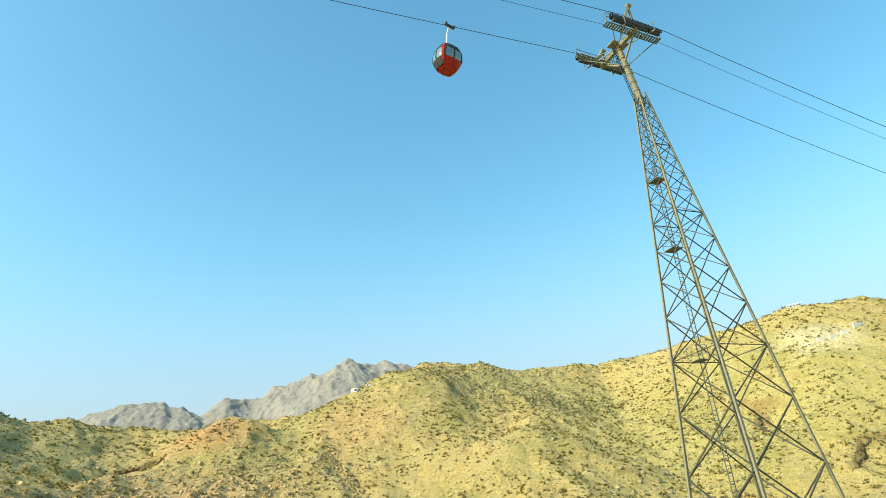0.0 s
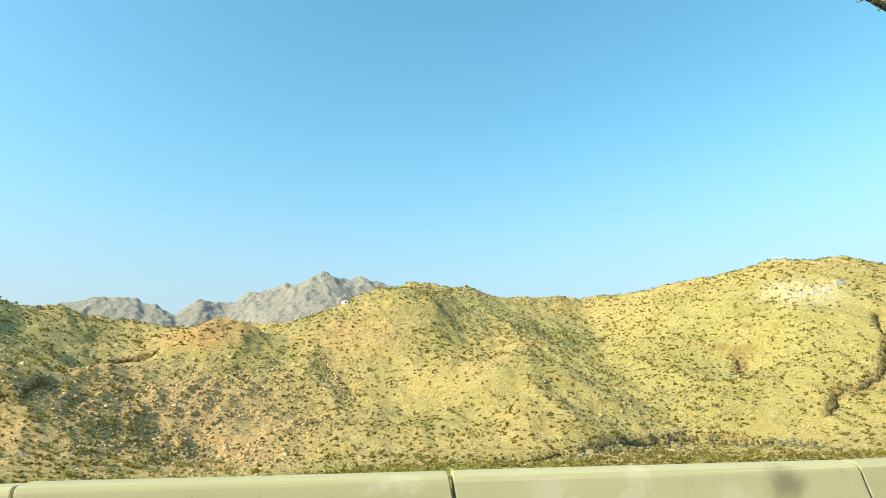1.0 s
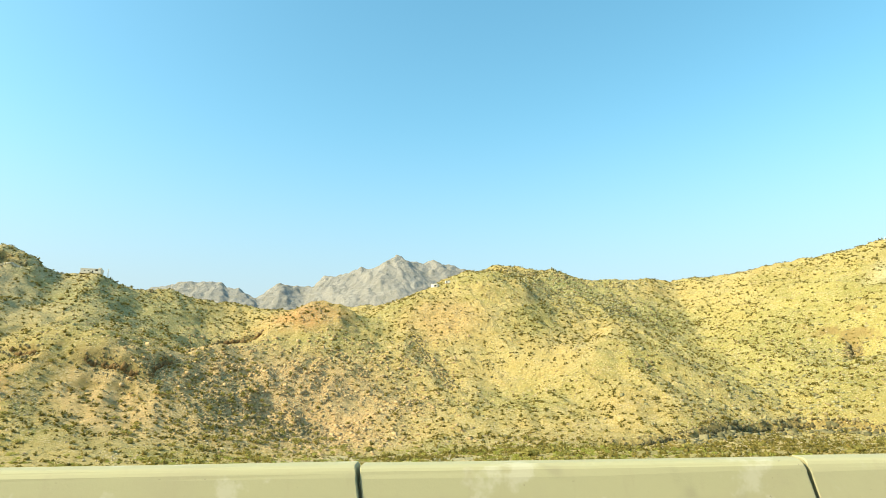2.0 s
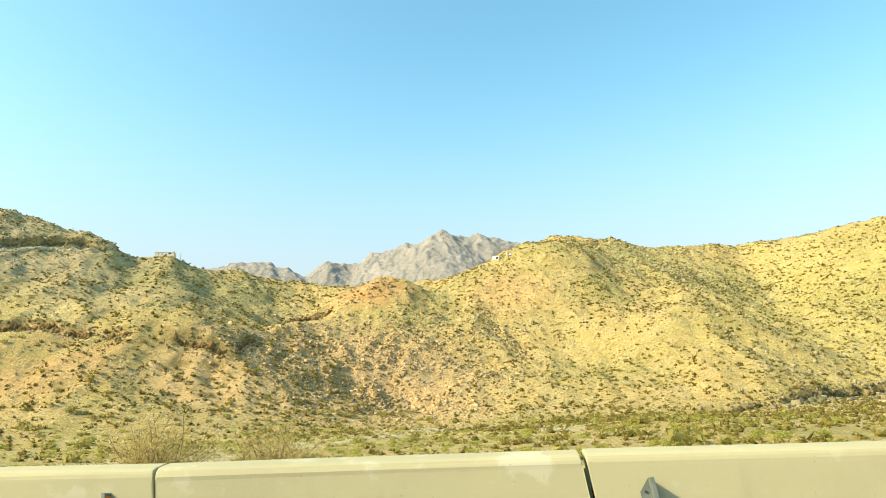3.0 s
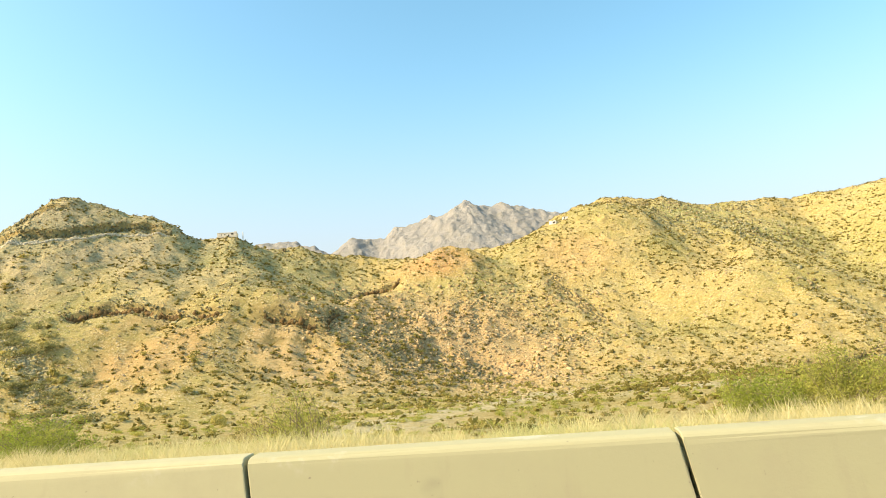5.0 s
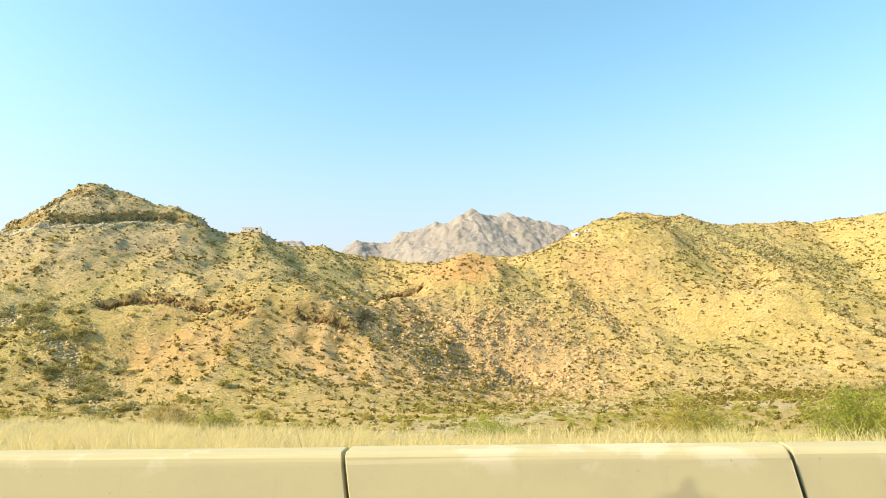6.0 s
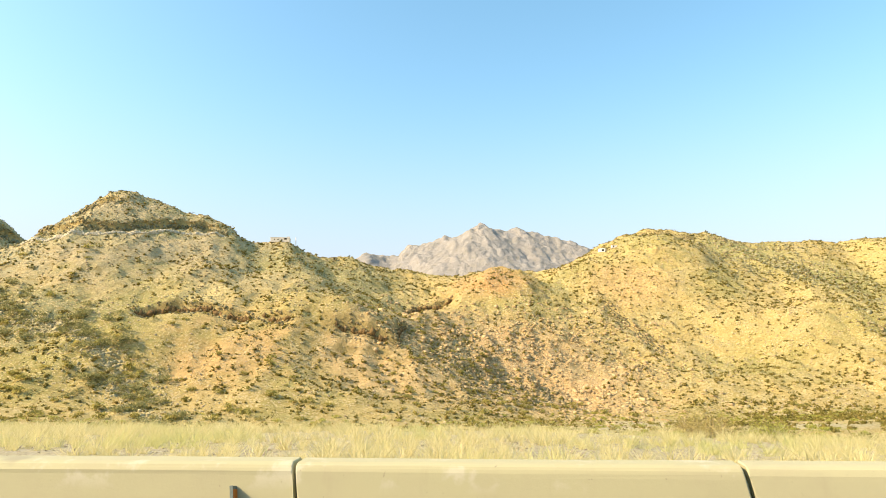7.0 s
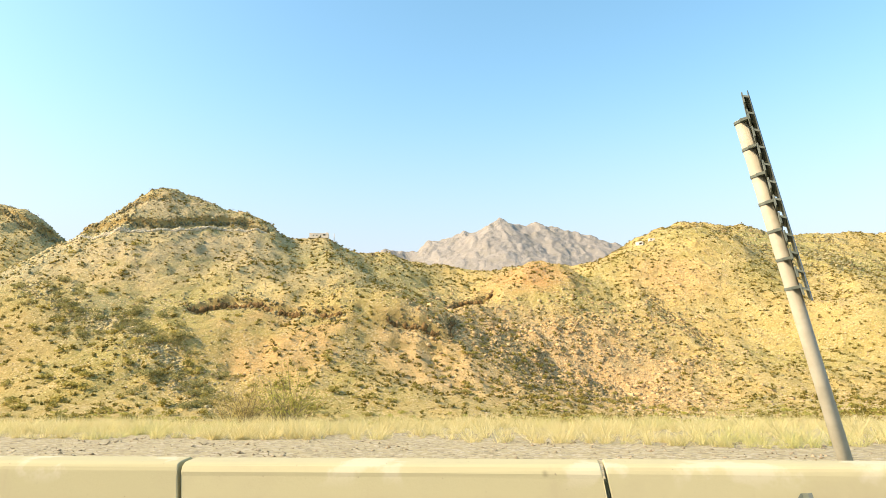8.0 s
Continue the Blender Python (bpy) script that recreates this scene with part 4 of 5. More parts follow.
for sx, sy in ((-0.5, -0.5), (0.5, -0.5), (0.5, 0.5), (-0.5, 0.5)):
    part("leg", bar(bmesh.new(), (sx, sy, 0), (sx * 0.7, sy * 0.7, 9.5), 0.16), WHITE, mast)
for k in range(7):
    part("brace", bar(bmesh.new(), (-0.5, -0.5, k * 1.3 + 0.3), (0.5, -0.5, k * 1.3 + 1.5), 0.1), WHITE, mast)
building("hut", -386, 650, (3.6, 3.6, 3.0), 10, DARK_STONE, "small dark stone hut on the ridge", [(0, 0.7, 1.0, 1.8)])
building("white_house", -99, 772, (8.0, 6, 3.8), -18, LIME, "white limewashed flat-roofed house on the slope", [(1.8, 0.8, 3.0, 2.4)])
building("white_house", -84, 779, (6.0, 5, 2.6), 8, LIME, "small low white limewashed house on the slope", [(-1.2, 0.8, 1.4, 1.7)])


def billboard_frame(x, y, turn):
    z = ground_z(x, y) - 0.3
    frame_ob = thing("billboard_frame", (x, y, z), "white empty billboard frame on the hilltop", "billboard", turn=turn)
    for k in range(6):
        px = -8 + 16 * k / 5
        part("post", bar(bmesh.new(), (px, 0, 0), (px, 0, 6.0), 0.35), WHITE, frame_ob)
    for zz in (2.4, 5.8):
        part("rail", bar(bmesh.new(), (-8.2, 0, zz), (8.2, 0, zz), 0.4), WHITE, frame_ob)


billboard_frame(420, 731, -20)
for k, (wx, wy, length, high, turn) in enumerate(((388, 648, 10, 2.2, 10), (402, 648, 12, 2.6, 14), (418, 652, 12, 3.0, 8), (436, 656, 16, 3.2, 18), (374, 650, 7, 1.8, -8))):
    z = ground_z(wx, wy)
    wall_ob = part("retaining_wall", box(bmesh.new(), (-length / 2, -0.5, -2.5), (length / 2, 0.5, high), 0.08), LIME)
    wall_ob.matrix_basis = pose(wx, wy, z, 0, 0, turn)
    tagged(wall_ob, "low white rubble wall at the quarry scar", "wall", "quarry walls")


# ---- bushes by the road ----
def sticks(a, b, radius):
    """Three-sided tapering sticks from the points a to the points b."""
    d = b - a
    d = d / np.linalg.norm(d, axis=1, keepdims=True)
    side = np.cross(d, (0.31, 0.87, 0.12))
    side /= np.linalg.norm(side, axis=1, keepdims=True)
    other = np.cross(d, side)
    rings = [end + radius[:, None] * thin * (side * math.cos(w) + other * math.sin(w)) for end, thin in ((a, 1.0), (b, 0.45)) for w in (0, 2.094, 4.189)]
    co = np.stack(rings, 1).reshape(-1, 3)
    faces = np.array([(0, 1, 4), (0, 4, 3), (1, 2, 5), (1, 5, 4), (2, 0, 3), (2, 3, 5)])
    return co, (faces[None] + (np.arange(len(a)) * 6)[:, None, None]).reshape(-1, 3)


def bush(x, y, size, high, leaves, seed, label, twiggy=False):
    """Many thin stems from one foot, with small leaves along their outer halves."""
    rng = np.random.default_rng(seed)
    plant = thing("bush", (x, y, ground_z(x, y) - 0.05), label, "bush", "roadside bushes")
    stems, per = (50, 22) if twiggy else (50, 62)
    a, out = rng.uniform(0, 2 * np.pi, stems), size * np.sqrt(rng.random(stems)) * 0.95
    rise = high * (1 - 0.55 * (out / size) ** 2) * rng.uniform(0.6, 1.08, stems)
    foot = np.stack([rng.normal(0, size * 0.22, stems), rng.normal(0, size * 0.22, stems), np.zeros(stems)], -1)
    tip = foot * 0.6 + np.stack([np.cos(a) * out, np.sin(a) * out, rise], -1)
    mid = (foot + tip) / 2 + np.stack([rng.normal(0, 0.1, stems), rng.normal(0, 0.1, stems), rise * 0.12], -1)
    # sprays of leaves along the outer part of each stem
    k = np.repeat(np.arange(stems), per)
    s = rng.uniform(0.22, 1.05, len(k))[:, None]
    p = np.where(s < 0.5, foot[k] + (mid[k] - foot[k]) * s * 2, mid[k] + (tip[k] - mid[k]) * (s * 2 - 1)) + rng.normal(0, 1, (len(k), 3)) * (0.19, 0.19, 0.16)
    p[:, 2] = np.maximum(p[:, 2], 0.04)
    twigs = rng.random(len(p)) < 0.3
    ends = p[twigs] + rng.normal(0, 1, (twigs.sum(), 3)) * (0.16, 0.16, 0.08) + (0, 0, 0.1)
    co, tris = sticks(np.concatenate([foot, mid, p[twigs]]), np.concatenate([mid, tip, ends]), np.concatenate([np.full(stems, 0.025), np.full(stems, 0.015), np.full(len(ends), 0.006)]))
    branchwork = new("branchwork", mesh_of("branchwork", co, tris, 3, BARK))
    branchwork.parent = plant
    tagged(branchwork, "thin brown stems", kind="stuff")
    q = np.repeat(p, 5, 0)
    q = q + rng.normal(0, 0.07, q.shape)
    u = rng.normal(0, 1, q.shape)
    v = rng.normal(0, 1, q.shape)
    u *= rng.uniform(0.03, 0.07, (len(q), 1)) / np.linalg.norm(u, axis=1, keepdims=True)
    v *= rng.uniform(0.022, 0.042, (len(q), 1)) / np.linalg.norm(v, axis=1, keepdims=True)
    co = np.stack([q - u, q + v, q + u], 1).reshape(-1, 3)
    foliage = new("foliage", mesh_of("foliage", co, np.arange(len(co)).reshape(-1, 3), 3, leaves))
    foliage.parent = plant
    tagged(foliage, kind="stuff")
    return plant


GREEN_BUSH, OLIVE_BUSH, DRY_BUSH = "dense green desert bush growing on the verge", "olive-brown desert bush growing on the verge", "half-bare brown thorn bush on the verge"
for k, (x, y, size, high, leaves, label, twiggy) in enumerate((
        (-122.2, 22.4, 1.5, 2.0, BUSH_GREEN, GREEN_BUSH, False), (-120.2, 21.4, 1.6, 2.3, BUSH_OLIVE, OLIVE_BUSH, False), (-118.4, 21.8, 1.5, 2.3, BUSH_OLIVE, OLIVE_BUSH, False),
        (-117.2, 22.5, 1.3, 1.9, BUSH_GREEN, GREEN_BUSH, False), (-146.5, 21.5, 1.9, 2.0, BUSH_GREEN, GREEN_BUSH, False), (-137.2, 22.0, 1.8, 2.2, BUSH_OLIVE, OLIVE_BUSH, True),
        (-102.3, 22.6, 1.5, 1.8, BUSH_GREEN, GREEN_BUSH, False), (-100.3, 23.0, 1.5, 1.75, BUSH_GREEN, GREEN_BUSH, False), (-106.6, 22.6, 1.7, 1.7, BUSH_OLIVE, OLIVE_BUSH, True),
        (-89.6, 20.5, 1.9, 2.2, BUSH_DRY, DRY_BUSH, True), (-86.0, 21.2, 1.6, 2.0, BUSH_DRY, DRY_BUSH, True), (-91.2, 22.5, 1.5, 1.8, BUSH_DRY, DRY_BUSH, True),
        (-65.9, 12.0, 1.7, 1.6, BUSH_OLIVE, OLIVE_BUSH, True), (-63.4, 12.4, 1.6, 2.0, BUSH_OLIVE, OLIVE_BUSH, False),
        (-222.6, 33.5, 2.3, 3.2, BUSH_OLIVE, OLIVE_BUSH, True), (-225.0, 34.2, 1.9, 2.6, BUSH_DRY, DRY_BUSH, True), (-175.2, 33.0, 1.6, 1.5, BUSH_DRY, DRY_BUSH, True),
        (-172.6, 32.5, 1.4, 1.2, BUSH_OLIVE, OLIVE_BUSH, True), (-151.5, 22.5, 1.5, 1.8, BUSH_OLIVE, OLIVE_BUSH, False), (-158.0, 25.0, 1.6, 1.6, BUSH_GREEN, GREEN_BUSH, False),
        (-104.4, 22.2, 0.9, 2.2, BUSH_DRY, DRY_BUSH, True), (-139.4, 24.0, 1.5, 1.7, BUSH_DRY, DRY_BUSH, True))):
    bush(x, y, size, high, leaves, 100 + k, label, twiggy)


# ---- what covers the land ----
def scatter(name, templates, place, size, material, label, category, rng, squash=(0.7, 1.1), sink=0.05, bearing=None):
    """Copies of a few small shapes, joined into one sheet of stuff."""
    place, size = np.asarray(place), np.asarray(size)
    turn = rng.uniform(0, 2 * np.pi, len(place)) if bearing is None else rng.normal(bearing, 0.4, len(place))
    tall = rng.uniform(*squash, len(place))
    kind = rng.integers(0, len(templates), len(place))
    cos, tris, base = [], [], 0
    for k, (v, f) in enumerate(templates):
        at = kind == k
        n = int(at.sum())
        c, s = np.cos(turn[at])[:, None], np.sin(turn[at])[:, None]
        w = size[at][:, None]
        x, y, z = (v[:, i][None, :] for i in range(3))
        p = np.stack([place[at][:, :1] + (x * c - y * s) * w, place[at][:, 1:2] + (x * s + y * c) * w, place[at][:, 2:3] + (z * tall[at][:, None] - sink) * w], -1)
        cos.append(p.reshape(-1, 3))
        tris.append((f[None] + (np.arange(n) * len(v))[:, None, None]).reshape(-1, 3) + base)
        base += n * len(v)
    ob = new(name, mesh_of(name, np.concatenate(cos), np.concatenate(tris), 3, material))
    return tagged(ob, label, category, kind="stuff")


def shrub_shape(rng, count, leaf):
    """A low uneven dome of leaf clumps."""
    lobes = rng.normal(0, 0.26, (4, 3)) * (1, 1, 0.2)
    v = []
    for _ in range(count):
        d = rng.normal(0, 1, 3)
        d /= np.linalg.norm(d)
        p = lobes[rng.integers(4)] + d * rng.uniform(0.28, 0.52) * (1, 1, 1.15)
        p[2] = abs(p[2]) + 0.06
        for _ in range(3):
            v.append(p + rng.normal(0, leaf, 3))
    v = np.array(v)
    v[:, 2] = np.clip(v[:, 2], 0, None)
    return v, np.arange(len(v)).reshape(-1, 3)


def stone_shape(rng, blocky=0.28):
    bm = bmesh.new()
    bmesh.ops.create_icosphere(bm, subdivisions=1, radius=0.5)
    v = np.array([q.co[:] for q in bm.verts])
    f = np.array([[q.index for q in face.verts] for face in bm.faces])
    bm.free()
    v = v * rng.uniform(0.7, 1.25, 3) * (1, 1, 0.75) + rng.normal(0, blocky * 0.3, v.shape)
    return v, f


def chip_shape(rng):
    """A small angular stone of eight faces."""
    v = np.array([(1, 0, 0), (-1, 0, 0), (0, 1, 0), (0, -1, 0), (0, 0, 1), (0, 0, -1)]) * 0.55
    v = v * rng.uniform(0.7, 1.3, 3) * (1, 1, 0.75) + rng.normal(0, 0.12, v.shape)
    return v, np.array([(0, 2, 4), (2, 1, 4), (1, 3, 4), (3, 0, 4), (2, 0, 5), (1, 2, 5), (3, 1, 5), (0, 3, 5)])


def tuft_shape(rng, blades, lean):
    v = []
    for _ in range(blades):
        a, r = rng.uniform(0, 2 * np.pi), rng.uniform(0, 0.35)
        foot = np.array([np.cos(a) * r, np.sin(a) * r, 0])
        out = rng.normal(0, lean, 2)
        tip = foot + (out[0], out[1], rng.uniform(0.6, 1.1))
        b = rng.uniform(0, 2 * np.pi)
        side = np.array([np.cos(b), np.sin(b), 0]) * rng.uniform(0.012, 0.026)
        v += [foot - side, foot + side, tip]
    return np.array(v), np.arange(len(v)).reshape(-1, 3)


def on_land(x, y):
    return np.stack([x, y, land(x, y)], -1)


def in_view(x, y):
    return (x < 0.80 * y + 30) & (x > -150 - 1.12 * y)


rng = np.random.default_rng(5)
shrubs = []
for _ in range(12):
    v, f = chip_shape(rng)
    v = v * (0.75, 0.75, 0.8) + (0, 0, 0.2)
    lv, lf = shrub_shape(rng, 11, 0.22)
    shrubs.append((np.concatenate([v, lv]), np.concatenate([f, lf + len(v)])))
bushes = [shrub_shape(rng, 150, 0.085) for _ in range(5)]
chips = [chip_shape(rng) for _ in range(10)]
rough_bushes = [shrub_shape(rng, 60, 0.15) for _ in range(6)]
stones = [stone_shape(rng) for _ in range(8)]

x, y = rng.uniform(-900, 560, 90000), rng.uniform(118, 985, 90000)
want = (0.40 + 0.5 * wave(x, y, 90, 61) + 0.4 * wave(x, y, 24, 62)) * (0.30 + 0.70 * step(y, 280, 380)) - 0.12 * rocky(x, y) + 0.14 * step(x, -150, -60) + 0.3 * np.exp(-(((x + 380) / 70) ** 2) - ((y - 590) / 60) ** 2)
keep = in_view(x, y) & (rng.random(len(x)) < want)
x, y = x[keep], y[keep]
scatter("hill_shrubs", shrubs, on_land(x, y), 1.0 + 2.3 * rng.random(len(x)) ** 1.8, SHRUB, "low dark dry shrubs dotted over the hillsides", "shrubs", rng)

tiny = []
for _ in range(8):
    v, f = chip_shape(rng)
    tiny.append((v * (0.9, 0.9, 0.9) + (0, 0, 0.25), f))
x, y = rng.uniform(-900, 560, 150000), rng.uniform(300, 975, 150000)
keep = in_view(x, y) & (rng.random(len(x)) < 0.35 + 0.55 * wave(x, y, 34, 81) + 0.35 * wave(x, y, 11, 82))
x, y = x[keep], y[keep]
scatter("hill_tufts", tiny, on_land(x, y), 0.45 + 0.75 * rng.random(len(x)) ** 2, SHRUB, "small dry tufts between the shrubs", "shrubs", rng)

x, y = rng.uniform(-900, 560, 190000), rng.uniform(330, 960, 190000)
want = 0.20 + 0.9 * np.clip(wave(x, y, 60, 63) + 0.35 * wave(x, y, 15, 64), 0, None)
keep = in_view(x, y) & (rng.random(len(x)) < want)
x, y = x[keep], y[keep]
scatter("hill_stones", chips, on_land(x, y), 0.45 + 1.7 * rng.random(len(x)) ** 3.5, STONE, "pale loose stones over the hillsides", "stones", rng)


def block_shape(rng):
    """An angular boulder: a box with its corners knocked about."""
    v = np.array([(a, b, c) for a in (-1, 1) for b in (-1, 1) for c in (-1, 1)]) * 0.42 * rng.uniform(0.7, 1.35, 3) * (1.5, 0.8, 0.8) + rng.normal(0, 0.11, (8, 3))
    quads = ((0, 1, 3, 2), (4, 6, 7, 5), (0, 4, 5, 1), (2, 3, 7, 6), (0, 2, 6, 4), (1, 5, 7, 3))
    return v, np.array([t for a, b, c, d in quads for t in ((a, b, c), (a, c, d))])


# boulders where the bare rock comes through
blocks = [block_shape(rng) for _ in range(14)]
x, y = rng.uniform(-880, 440, 520000), rng.uniform(380, 930, 520000)
keep = in_view(x, y) & (rng.random(len(x)) < 0.40 * rocky(x, y))
x, y = x[keep], y[keep]
size = 0.45 + 2.3 * rng.random(len(x)) ** 5
spur = (x > -330) & (x < -50) & (y < 700)
scatter("spur_boulders", blocks, on_land(x[spur], y[spur]), size[spur], SPUR_STONE, "brown and tan boulders crowding the low spur", "rocks", rng, (0.6, 1.3), 0.02, -0.5)
scatter("crest_boulders", blocks, on_land(x[~spur], y[~spur]), size[~spur], CREST_STONE, "grey-olive broken rock on the crests and cliffs", "rocks", rng, (0.6, 1.3), 0.02, -0.5)

# larger bushes in the gullies at the hills' feet
x, y = rng.uniform(-640, 330, 11000), rng.uniform(110, 470, 11000)
keep = in_view(x, y) & (rng.random(len(x)) < 0.02 + 0.15 * step(x, -250, -360) * step(y, 200, 290) * step(y, 405, 345) + 0.16 * step(x, 60, 0) * np.clip(wave(x, y, 40, 65), 0, 1))
x, y = x[keep], y[keep]
scatter("foot_bushes", rough_bushes, on_land(x, y), 2.2 + 4.2 * rng.random(len(x)) ** 1.6, BUSH_DARK, "larger dark bushes along the wadi and the hills' feet", "bushes", rng)

# the ravine west of the spurs: bushes and grey stones down its bed
RAVINE = [(-583, 414), (-539, 398), (-500, 384), (-477, 384), (-450, 368), (-427, 358), (-405, 339), (-355, 289)]
s = rng.random(150) * 7
x = np.interp(s, range(8), [q[0] for q in RAVINE]) + rng.normal(0, 11, len(s))
y = np.interp(s, range(8), [q[1] for q in RAVINE]) + rng.normal(0, 11, len(s))
scatter("ravine_bushes", bushes, on_land(x, y), 3.0 + 4.6 * rng.random(len(x)) ** 1.4, RAVINE_GREEN, "dark olive bushes along the ravine", "bushes", rng)
# brown thorn growth and dark rock over the low spur's near flank
x = np.concatenate([rng.normal(-238, 30, 210), rng.normal(-190, 28, 110)])
y = np.concatenate([rng.normal(466, 42, 210), rng.normal(440, 26, 110)])
scatter("spur_bushes", rough_bushes, on_land(x, y), 1.5 + 2.6 * rng.random(len(x)) ** 1.8, BUSH_DARK, "brown-olive thorn bushes over the low spur", "bushes", rng)
x, y = rng.normal(-236, 30, 160), rng.normal(468, 40, 160)
scatter("spur_rocks", stones, on_land(x, y), 0.9 + 2.4 * rng.random(160) ** 2.5, DARK_STONE, "dark broken rock among the spur's thorn bushes", "rocks", rng, (0.8, 1.5))
s = rng.random(2600) * 7
x = np.interp(s, range(8), [q[0] for q in RAVINE]) + rng.normal(0, 4, len(s))
y = np.interp(s, range(8), [q[1] for q in RAVINE]) + rng.normal(0, 4, len(s))
scatter("ravine_stones", blocks, on_land(x, y), 0.4 + 1.5 * rng.random(len(x)) ** 3, PALE_STONE, "grey stones in the ravine bed", "rocks", rng)

x, y = rng.uniform(-420, 60, 5200), 62 + 380 * rng.random(5200) ** 1.1
keep = in_view(x, y) & (land(x, y) < wadi(x, y) + 6) & (rng.random(len(x)) < 0.22 + 0.75 * step(wave(x, y, 30, 68), -0.1, 0.5))
x, y = x[keep], y[keep]
scatter("wadi_bushes", bushes, on_land(x, y), 0.8 + 2.0 * rng.random(len(x)) ** 2, BUSH_OLIVE, "pale green bushes on the wadi floor", "bushes", rng)

# the faces of the rock steps: standing blocks, shoulder to shoulder
columns = []
for _ in range(8):
    v, f = chip_shape(rng)
    v = np.sign(v) * np.abs(v * 2) ** 0.7 * 0.5 * (0.95, 0.7, 1.15) + rng.normal(0, 0.09, v.shape)
    columns.append((v, f))
px, py, pz, ps = [], [], [], []
for line, height, reach in LEDGES:
    for (ax, ay), (bx, by) in zip(line, line[1:]):
        length = math.hypot(bx - ax, by - ay)
        n = int(length / (0.05 * height))
        s = (np.arange(n) + rng.random(n)) / n
        x, y = ax + (bx - ax) * s, ay + (by - ay) * s
        nx, ny = (by - ay) / length, -(bx - ax) / length
        off = 0.6 - 2.2 * wave(x, y, 16, 31) - 1.6 * wave(x, y, 6, 32)
        x, y = x + nx * off, y + ny * off
        here = 0.75 + 0.5 * wave(x, y, 20, 33) > 0.2
        px.append(x[here])
        py.append(y[here])
        pz.append(land(x + nx * 1.4, y + ny * 1.4)[here] + height * rng.uniform(0.0, 0.35, here.sum()))
        ps.append(height * rng.uniform(0.22, 0.5, here.sum()))
place = np.stack([np.concatenate(v) for v in (px, py, pz)], -1)
ps, brown = np.concatenate(ps), (place[:, 0] < -200) & (place[:, 0] > -460)
foot = (place[:, 0] > 0) & (place[:, 1] < 620)
upper = ~brown & ~foot
scatter("rock_ledges", columns, place[upper], ps[upper], LEDGE_STONE, "grey-olive rock along the cliffs under the summits", "rocks", rng, (0.8, 1.3))
scatter("rock_ledges", columns, place[foot], ps[foot], FOOT_STONE, "dark standing rock along the ledge at the hill's foot", "rocks", rng, (0.8, 1.3))
scatter("rock_ledges", columns, place[brown], ps[brown] * 1.45, BROWN_STONE, "brown standing rock along the broken ledges", "rocks", rng, (0.8, 1.3))

# tumbled slabs below the ledge at the hill's foot
SLABS = [(80, 446), (112, 478), (135, 498), (168, 518), (195, 522), (217, 500), (236, 476), (248, 452)]
s = rng.random(500) * 7
x = np.interp(s, range(8), [q[0] for q in SLABS]) + rng.normal(0, 2, len(s))
y = np.interp(s, range(8), [q[1] for q in SLABS]) - 26 * rng.random(len(s)) ** 1.2
scatter("foot_slabs", blocks, on_land(x, y), 1.0 + 2.6 * rng.random(len(x)) ** 2, LEDGE_STONE, "grey-green rock slabs tumbled below the ledge", "rocks", rng, (0.8, 1.6), 0.0, -0.6)

# pale broken rock in the gullies
px, py = [], []
for cx, cy, n, wide in ((-196, 519, 170, 15), (-178, 442, 150, 13), (-206, 560, 150, 13), (-440, 358, 150, 16), (-400, 335, 120, 16), (-360, 318, 120, 14), (-330, 395, 70, 9), (150, 486, 50, 18), (200, 496, 50, 18), (-40, 415, 120, 18)):
    px.append(cx + rng.normal(0, wide, n * 2))
    py.append(cy + rng.normal(0, wide, n * 2))
px, py = np.concatenate(px), np.concatenate(py)
scatter("gully_rocks", chips, on_land(px, py), 0.4 + 1.5 * rng.random(len(px)) ** 2.5, PALE_STONE, "pale grey broken rock in the gullies", "rocks", rng, (0.8, 1.4))

# a pale bank of rubble on the terrace under the western summit
s = rng.random(3000)
x = np.interp(s, [0, 0.35, 0.55, 0.7, 0.85, 1], [-600, -556, -530, -512, -497, -466]) + rng.normal(0, 0.9, 3000)
y = np.interp(s, [0, 0.35, 0.55, 0.7, 0.85, 1], [473, 474, 492, 518, 543, 562]) + rng.normal(0, 0.9, 3000)
scatter("terrace_rubble", blocks, on_land(x, y), 0.6 + 1.0 * rng.random(3000), RUBBLE, "pale rubble bank on the terrace below the summit", "rubble", rng)

# broken rock along the steps and on the crests
px, py, ps = [], [], []
for line, height, reach in LEDGES:
    for (ax, ay), (bx, by) in zip(line, line[1:]):
        n = int(math.hypot(bx - ax, by - ay) * 3.2)
        s = rng.random(n)
        px.append(ax + (bx - ax) * s + rng.normal(0, 3, n))
        py.append(ay + (by - ay) * s + rng.normal(0, 3, n) - 2)
        ps.append(0.6 + 2.0 * rng.random(n) ** 2)
for points, slope in HILLS[:9]:
    for (ax, ay, az), (bx, by, bz) in zip(points, points[1:]):
        n = int(math.hypot(bx - ax, by - ay) * 0.7)
        s = rng.random(n)
        px.append(ax + (bx - ax) * s + rng.normal(0, 9, n))
        py.append(ay + (by - ay) * s + rng.normal(0, 9, n))
        ps.append(0.6 + 1.8 * rng.random(n) ** 2)
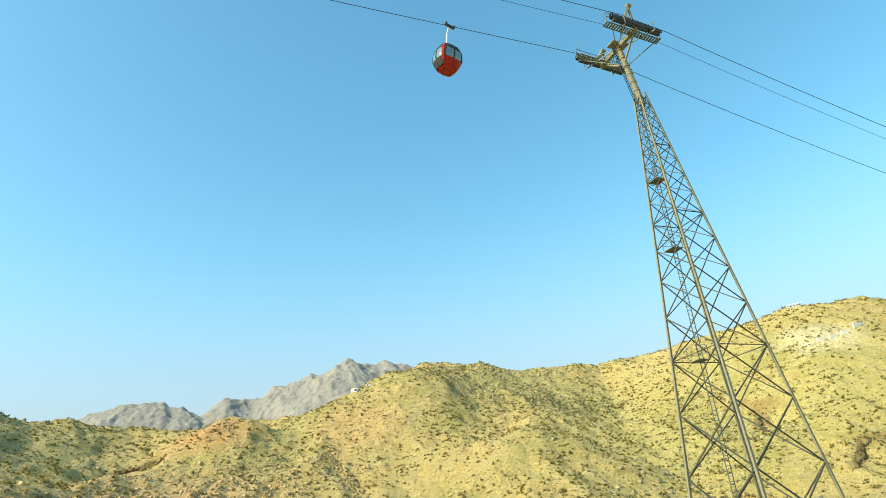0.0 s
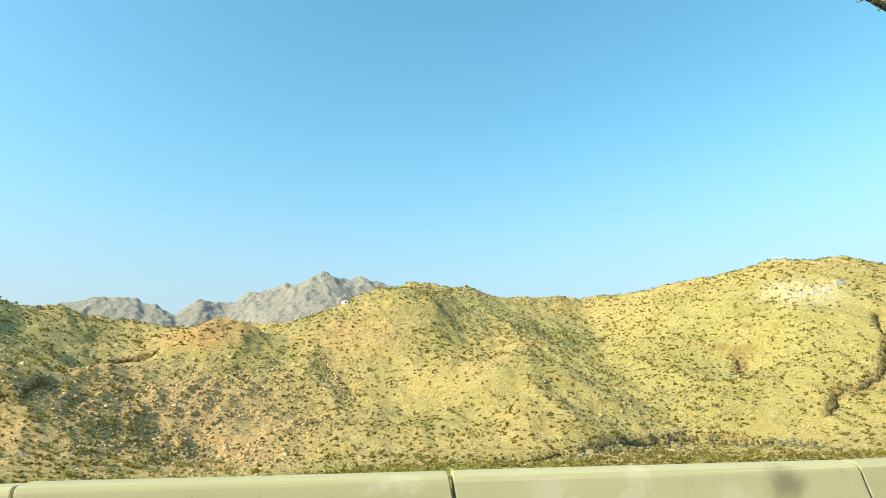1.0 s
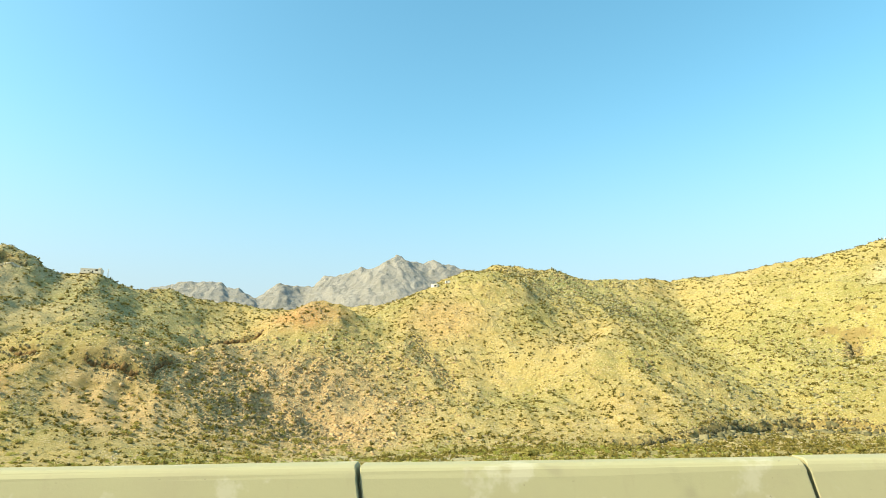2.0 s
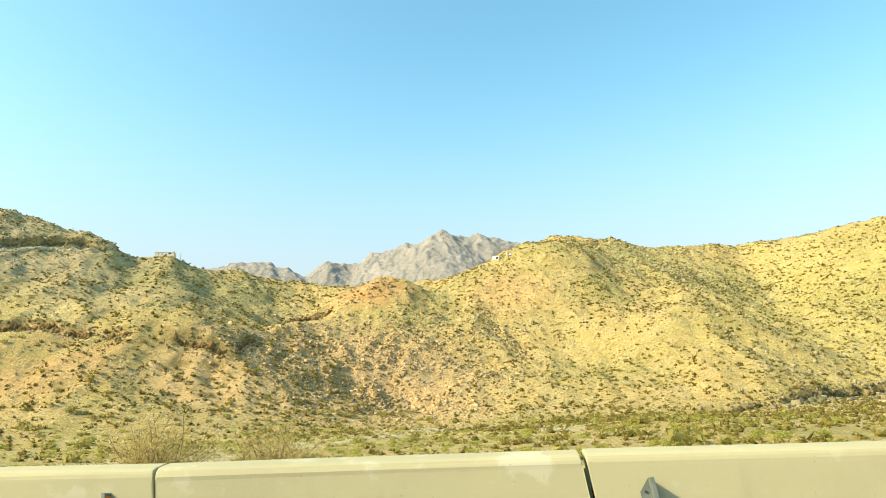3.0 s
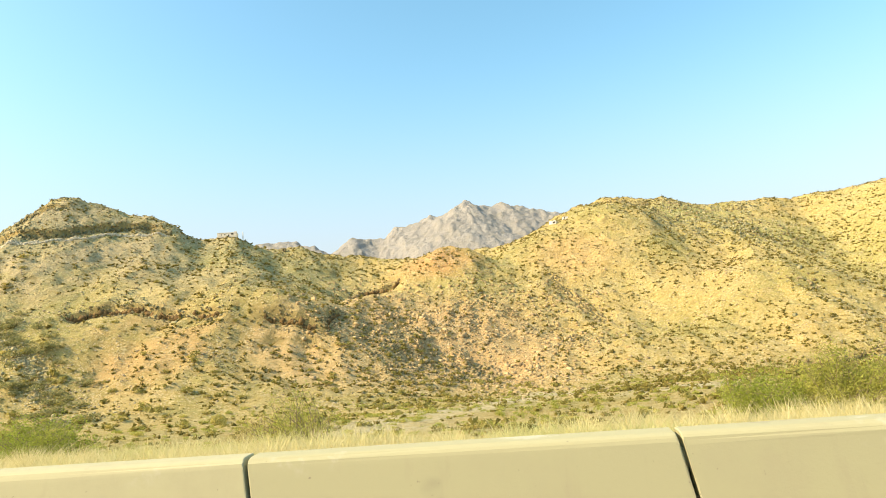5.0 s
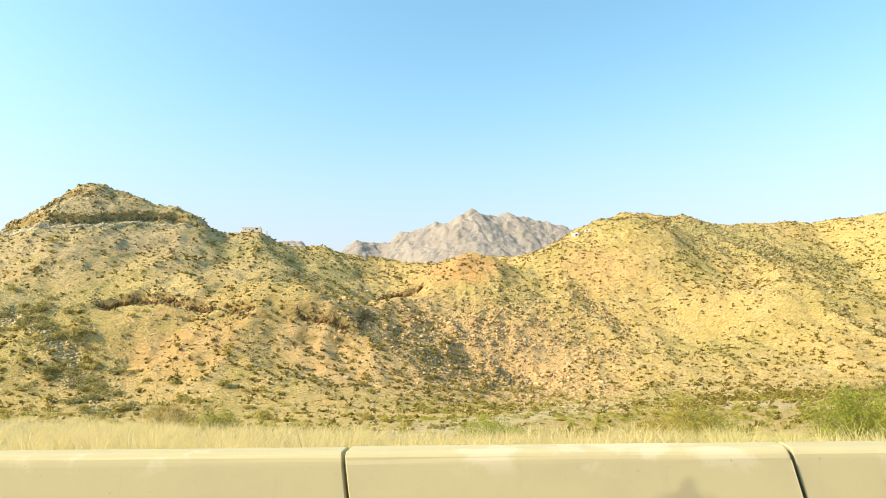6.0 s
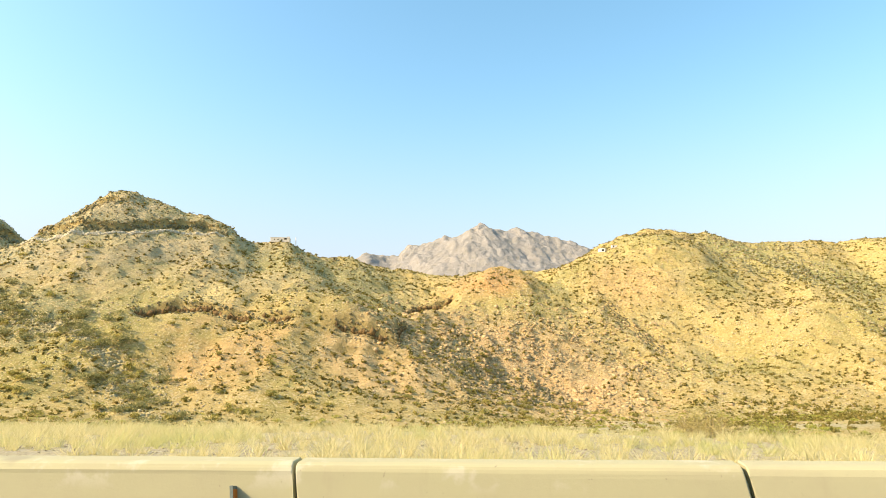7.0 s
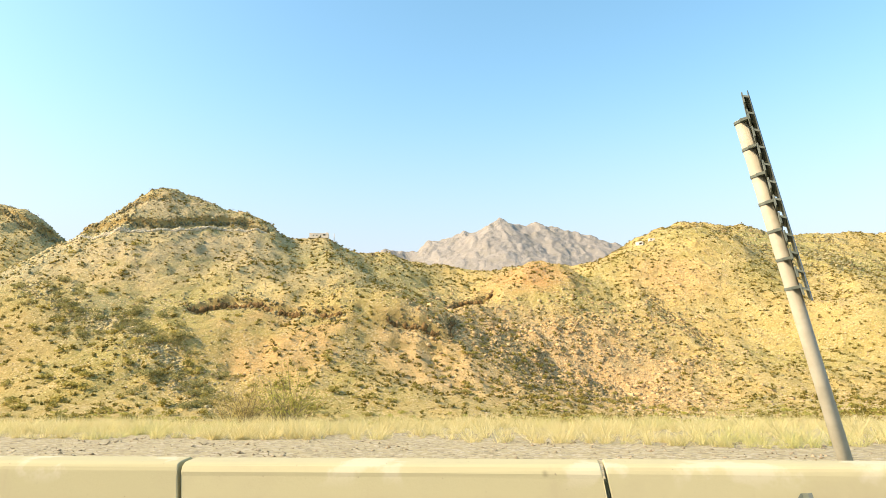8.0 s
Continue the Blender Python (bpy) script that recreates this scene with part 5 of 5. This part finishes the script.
# crags and clefts that stand out on the slopes
for cx, cy, n, wide in ((-174, 473, 70, 6), (-160, 468, 30, 4), (-277, 448, 26, 3), (-275, 480, 10, 4), (-236, 488, 36, 5), (-98, 531, 30, 5), (-204, 470, 36, 8), (-590, 497, 60, 7), (-602, 500, 40, 6), (-560, 492, 30, 6), (-578, 520, 40, 6), (-172, 480, 40, 8), (-234, 461, 40, 8), (-95, 518, 30, 8), (-222, 420, 40, 10), (88, 563, 26, 5), (288, 612, 90, 5), (10, 840, 40, 12), (42, 800, 40, 10), (369, 655, 14, 3), (350, 512, 60, 12), (-570, 525, 50, 12), (-300, 560, 40, 6), (120, 468, 120, 16), (190, 500, 120, 18), (-230, 455, 90, 16), (-190, 490, 60, 14), (60, 865, 160, 26), (20, 880, 120, 20), (110, 805, 140, 26), (150, 765, 90, 20), (240, 650, 90, 22), (-30, 830, 80, 18)):
    px.append(cx + rng.normal(0, wide, n))
    py.append(cy + rng.normal(0, wide, n))
    ps.append(1.0 + 2.6 * rng.random(n) ** 2)
px, py = np.concatenate(px), np.concatenate(py)
scatter("rock_outcrops", stones, on_land(px, py), np.concatenate(ps), DARK_STONE, "dark broken rock on ledges and crests", "rocks", rng, (0.8, 1.5))

# the verge: gravel stones and dead grass
x = np.concatenate([rng.uniform(-262, 30, 6000), rng.uniform(-250, -160, 10000)])
y = 6 + 22 * rng.random(len(x)) ** 0.8
scatter("gravel_stones", chips, on_land(x, y), 0.04 + 0.11 * rng.random(len(x)) ** 4, GRAVEL, "loose grey gravel stones on the verge", "gravel", rng)


def grass_start(x):
    return np.interp(x, [-260, -215, -197, -188, -160, -130, -60], [24.5, 22.5, 18, 11, 9.5, 8, 8])


tufts = [tuft_shape(rng, 36, 0.6) for _ in range(10)]
x = np.concatenate([rng.uniform(-275, 25, 24000), rng.uniform(-165, -36, 12000)])
start = grass_start(x)
end = np.interp(x, [-185, -158, -60, -40], [38, 16.5, 16.5, 38])
y = start + (end - start) * rng.random(len(x)) ** 1.15
thin = np.interp(x, [-114, -104, -99, -82, -74], [1, 0.75, 0.3, 0.3, 1])
keep = rng.random(len(x)) < thin * (0.25 + 0.9 * step(wave(x, y, 7, 66) + 0.5 * wave(x, y, 2.2, 67), -0.4, 0.5))
x, y, thin = x[keep], y[keep], thin[keep]
scatter("dead_grass", tufts, on_land(x, y), (0.18 + 0.30 * rng.random(len(x)) ** 2.2) * (0.6 + 0.4 * thin) * (1 + 0.35 * step(x, -110, -118) + 0.25 * step(x, -178, -205)), GRASS, "dry yellow grass along the verge", "grass", rng, (0.8, 1.2))
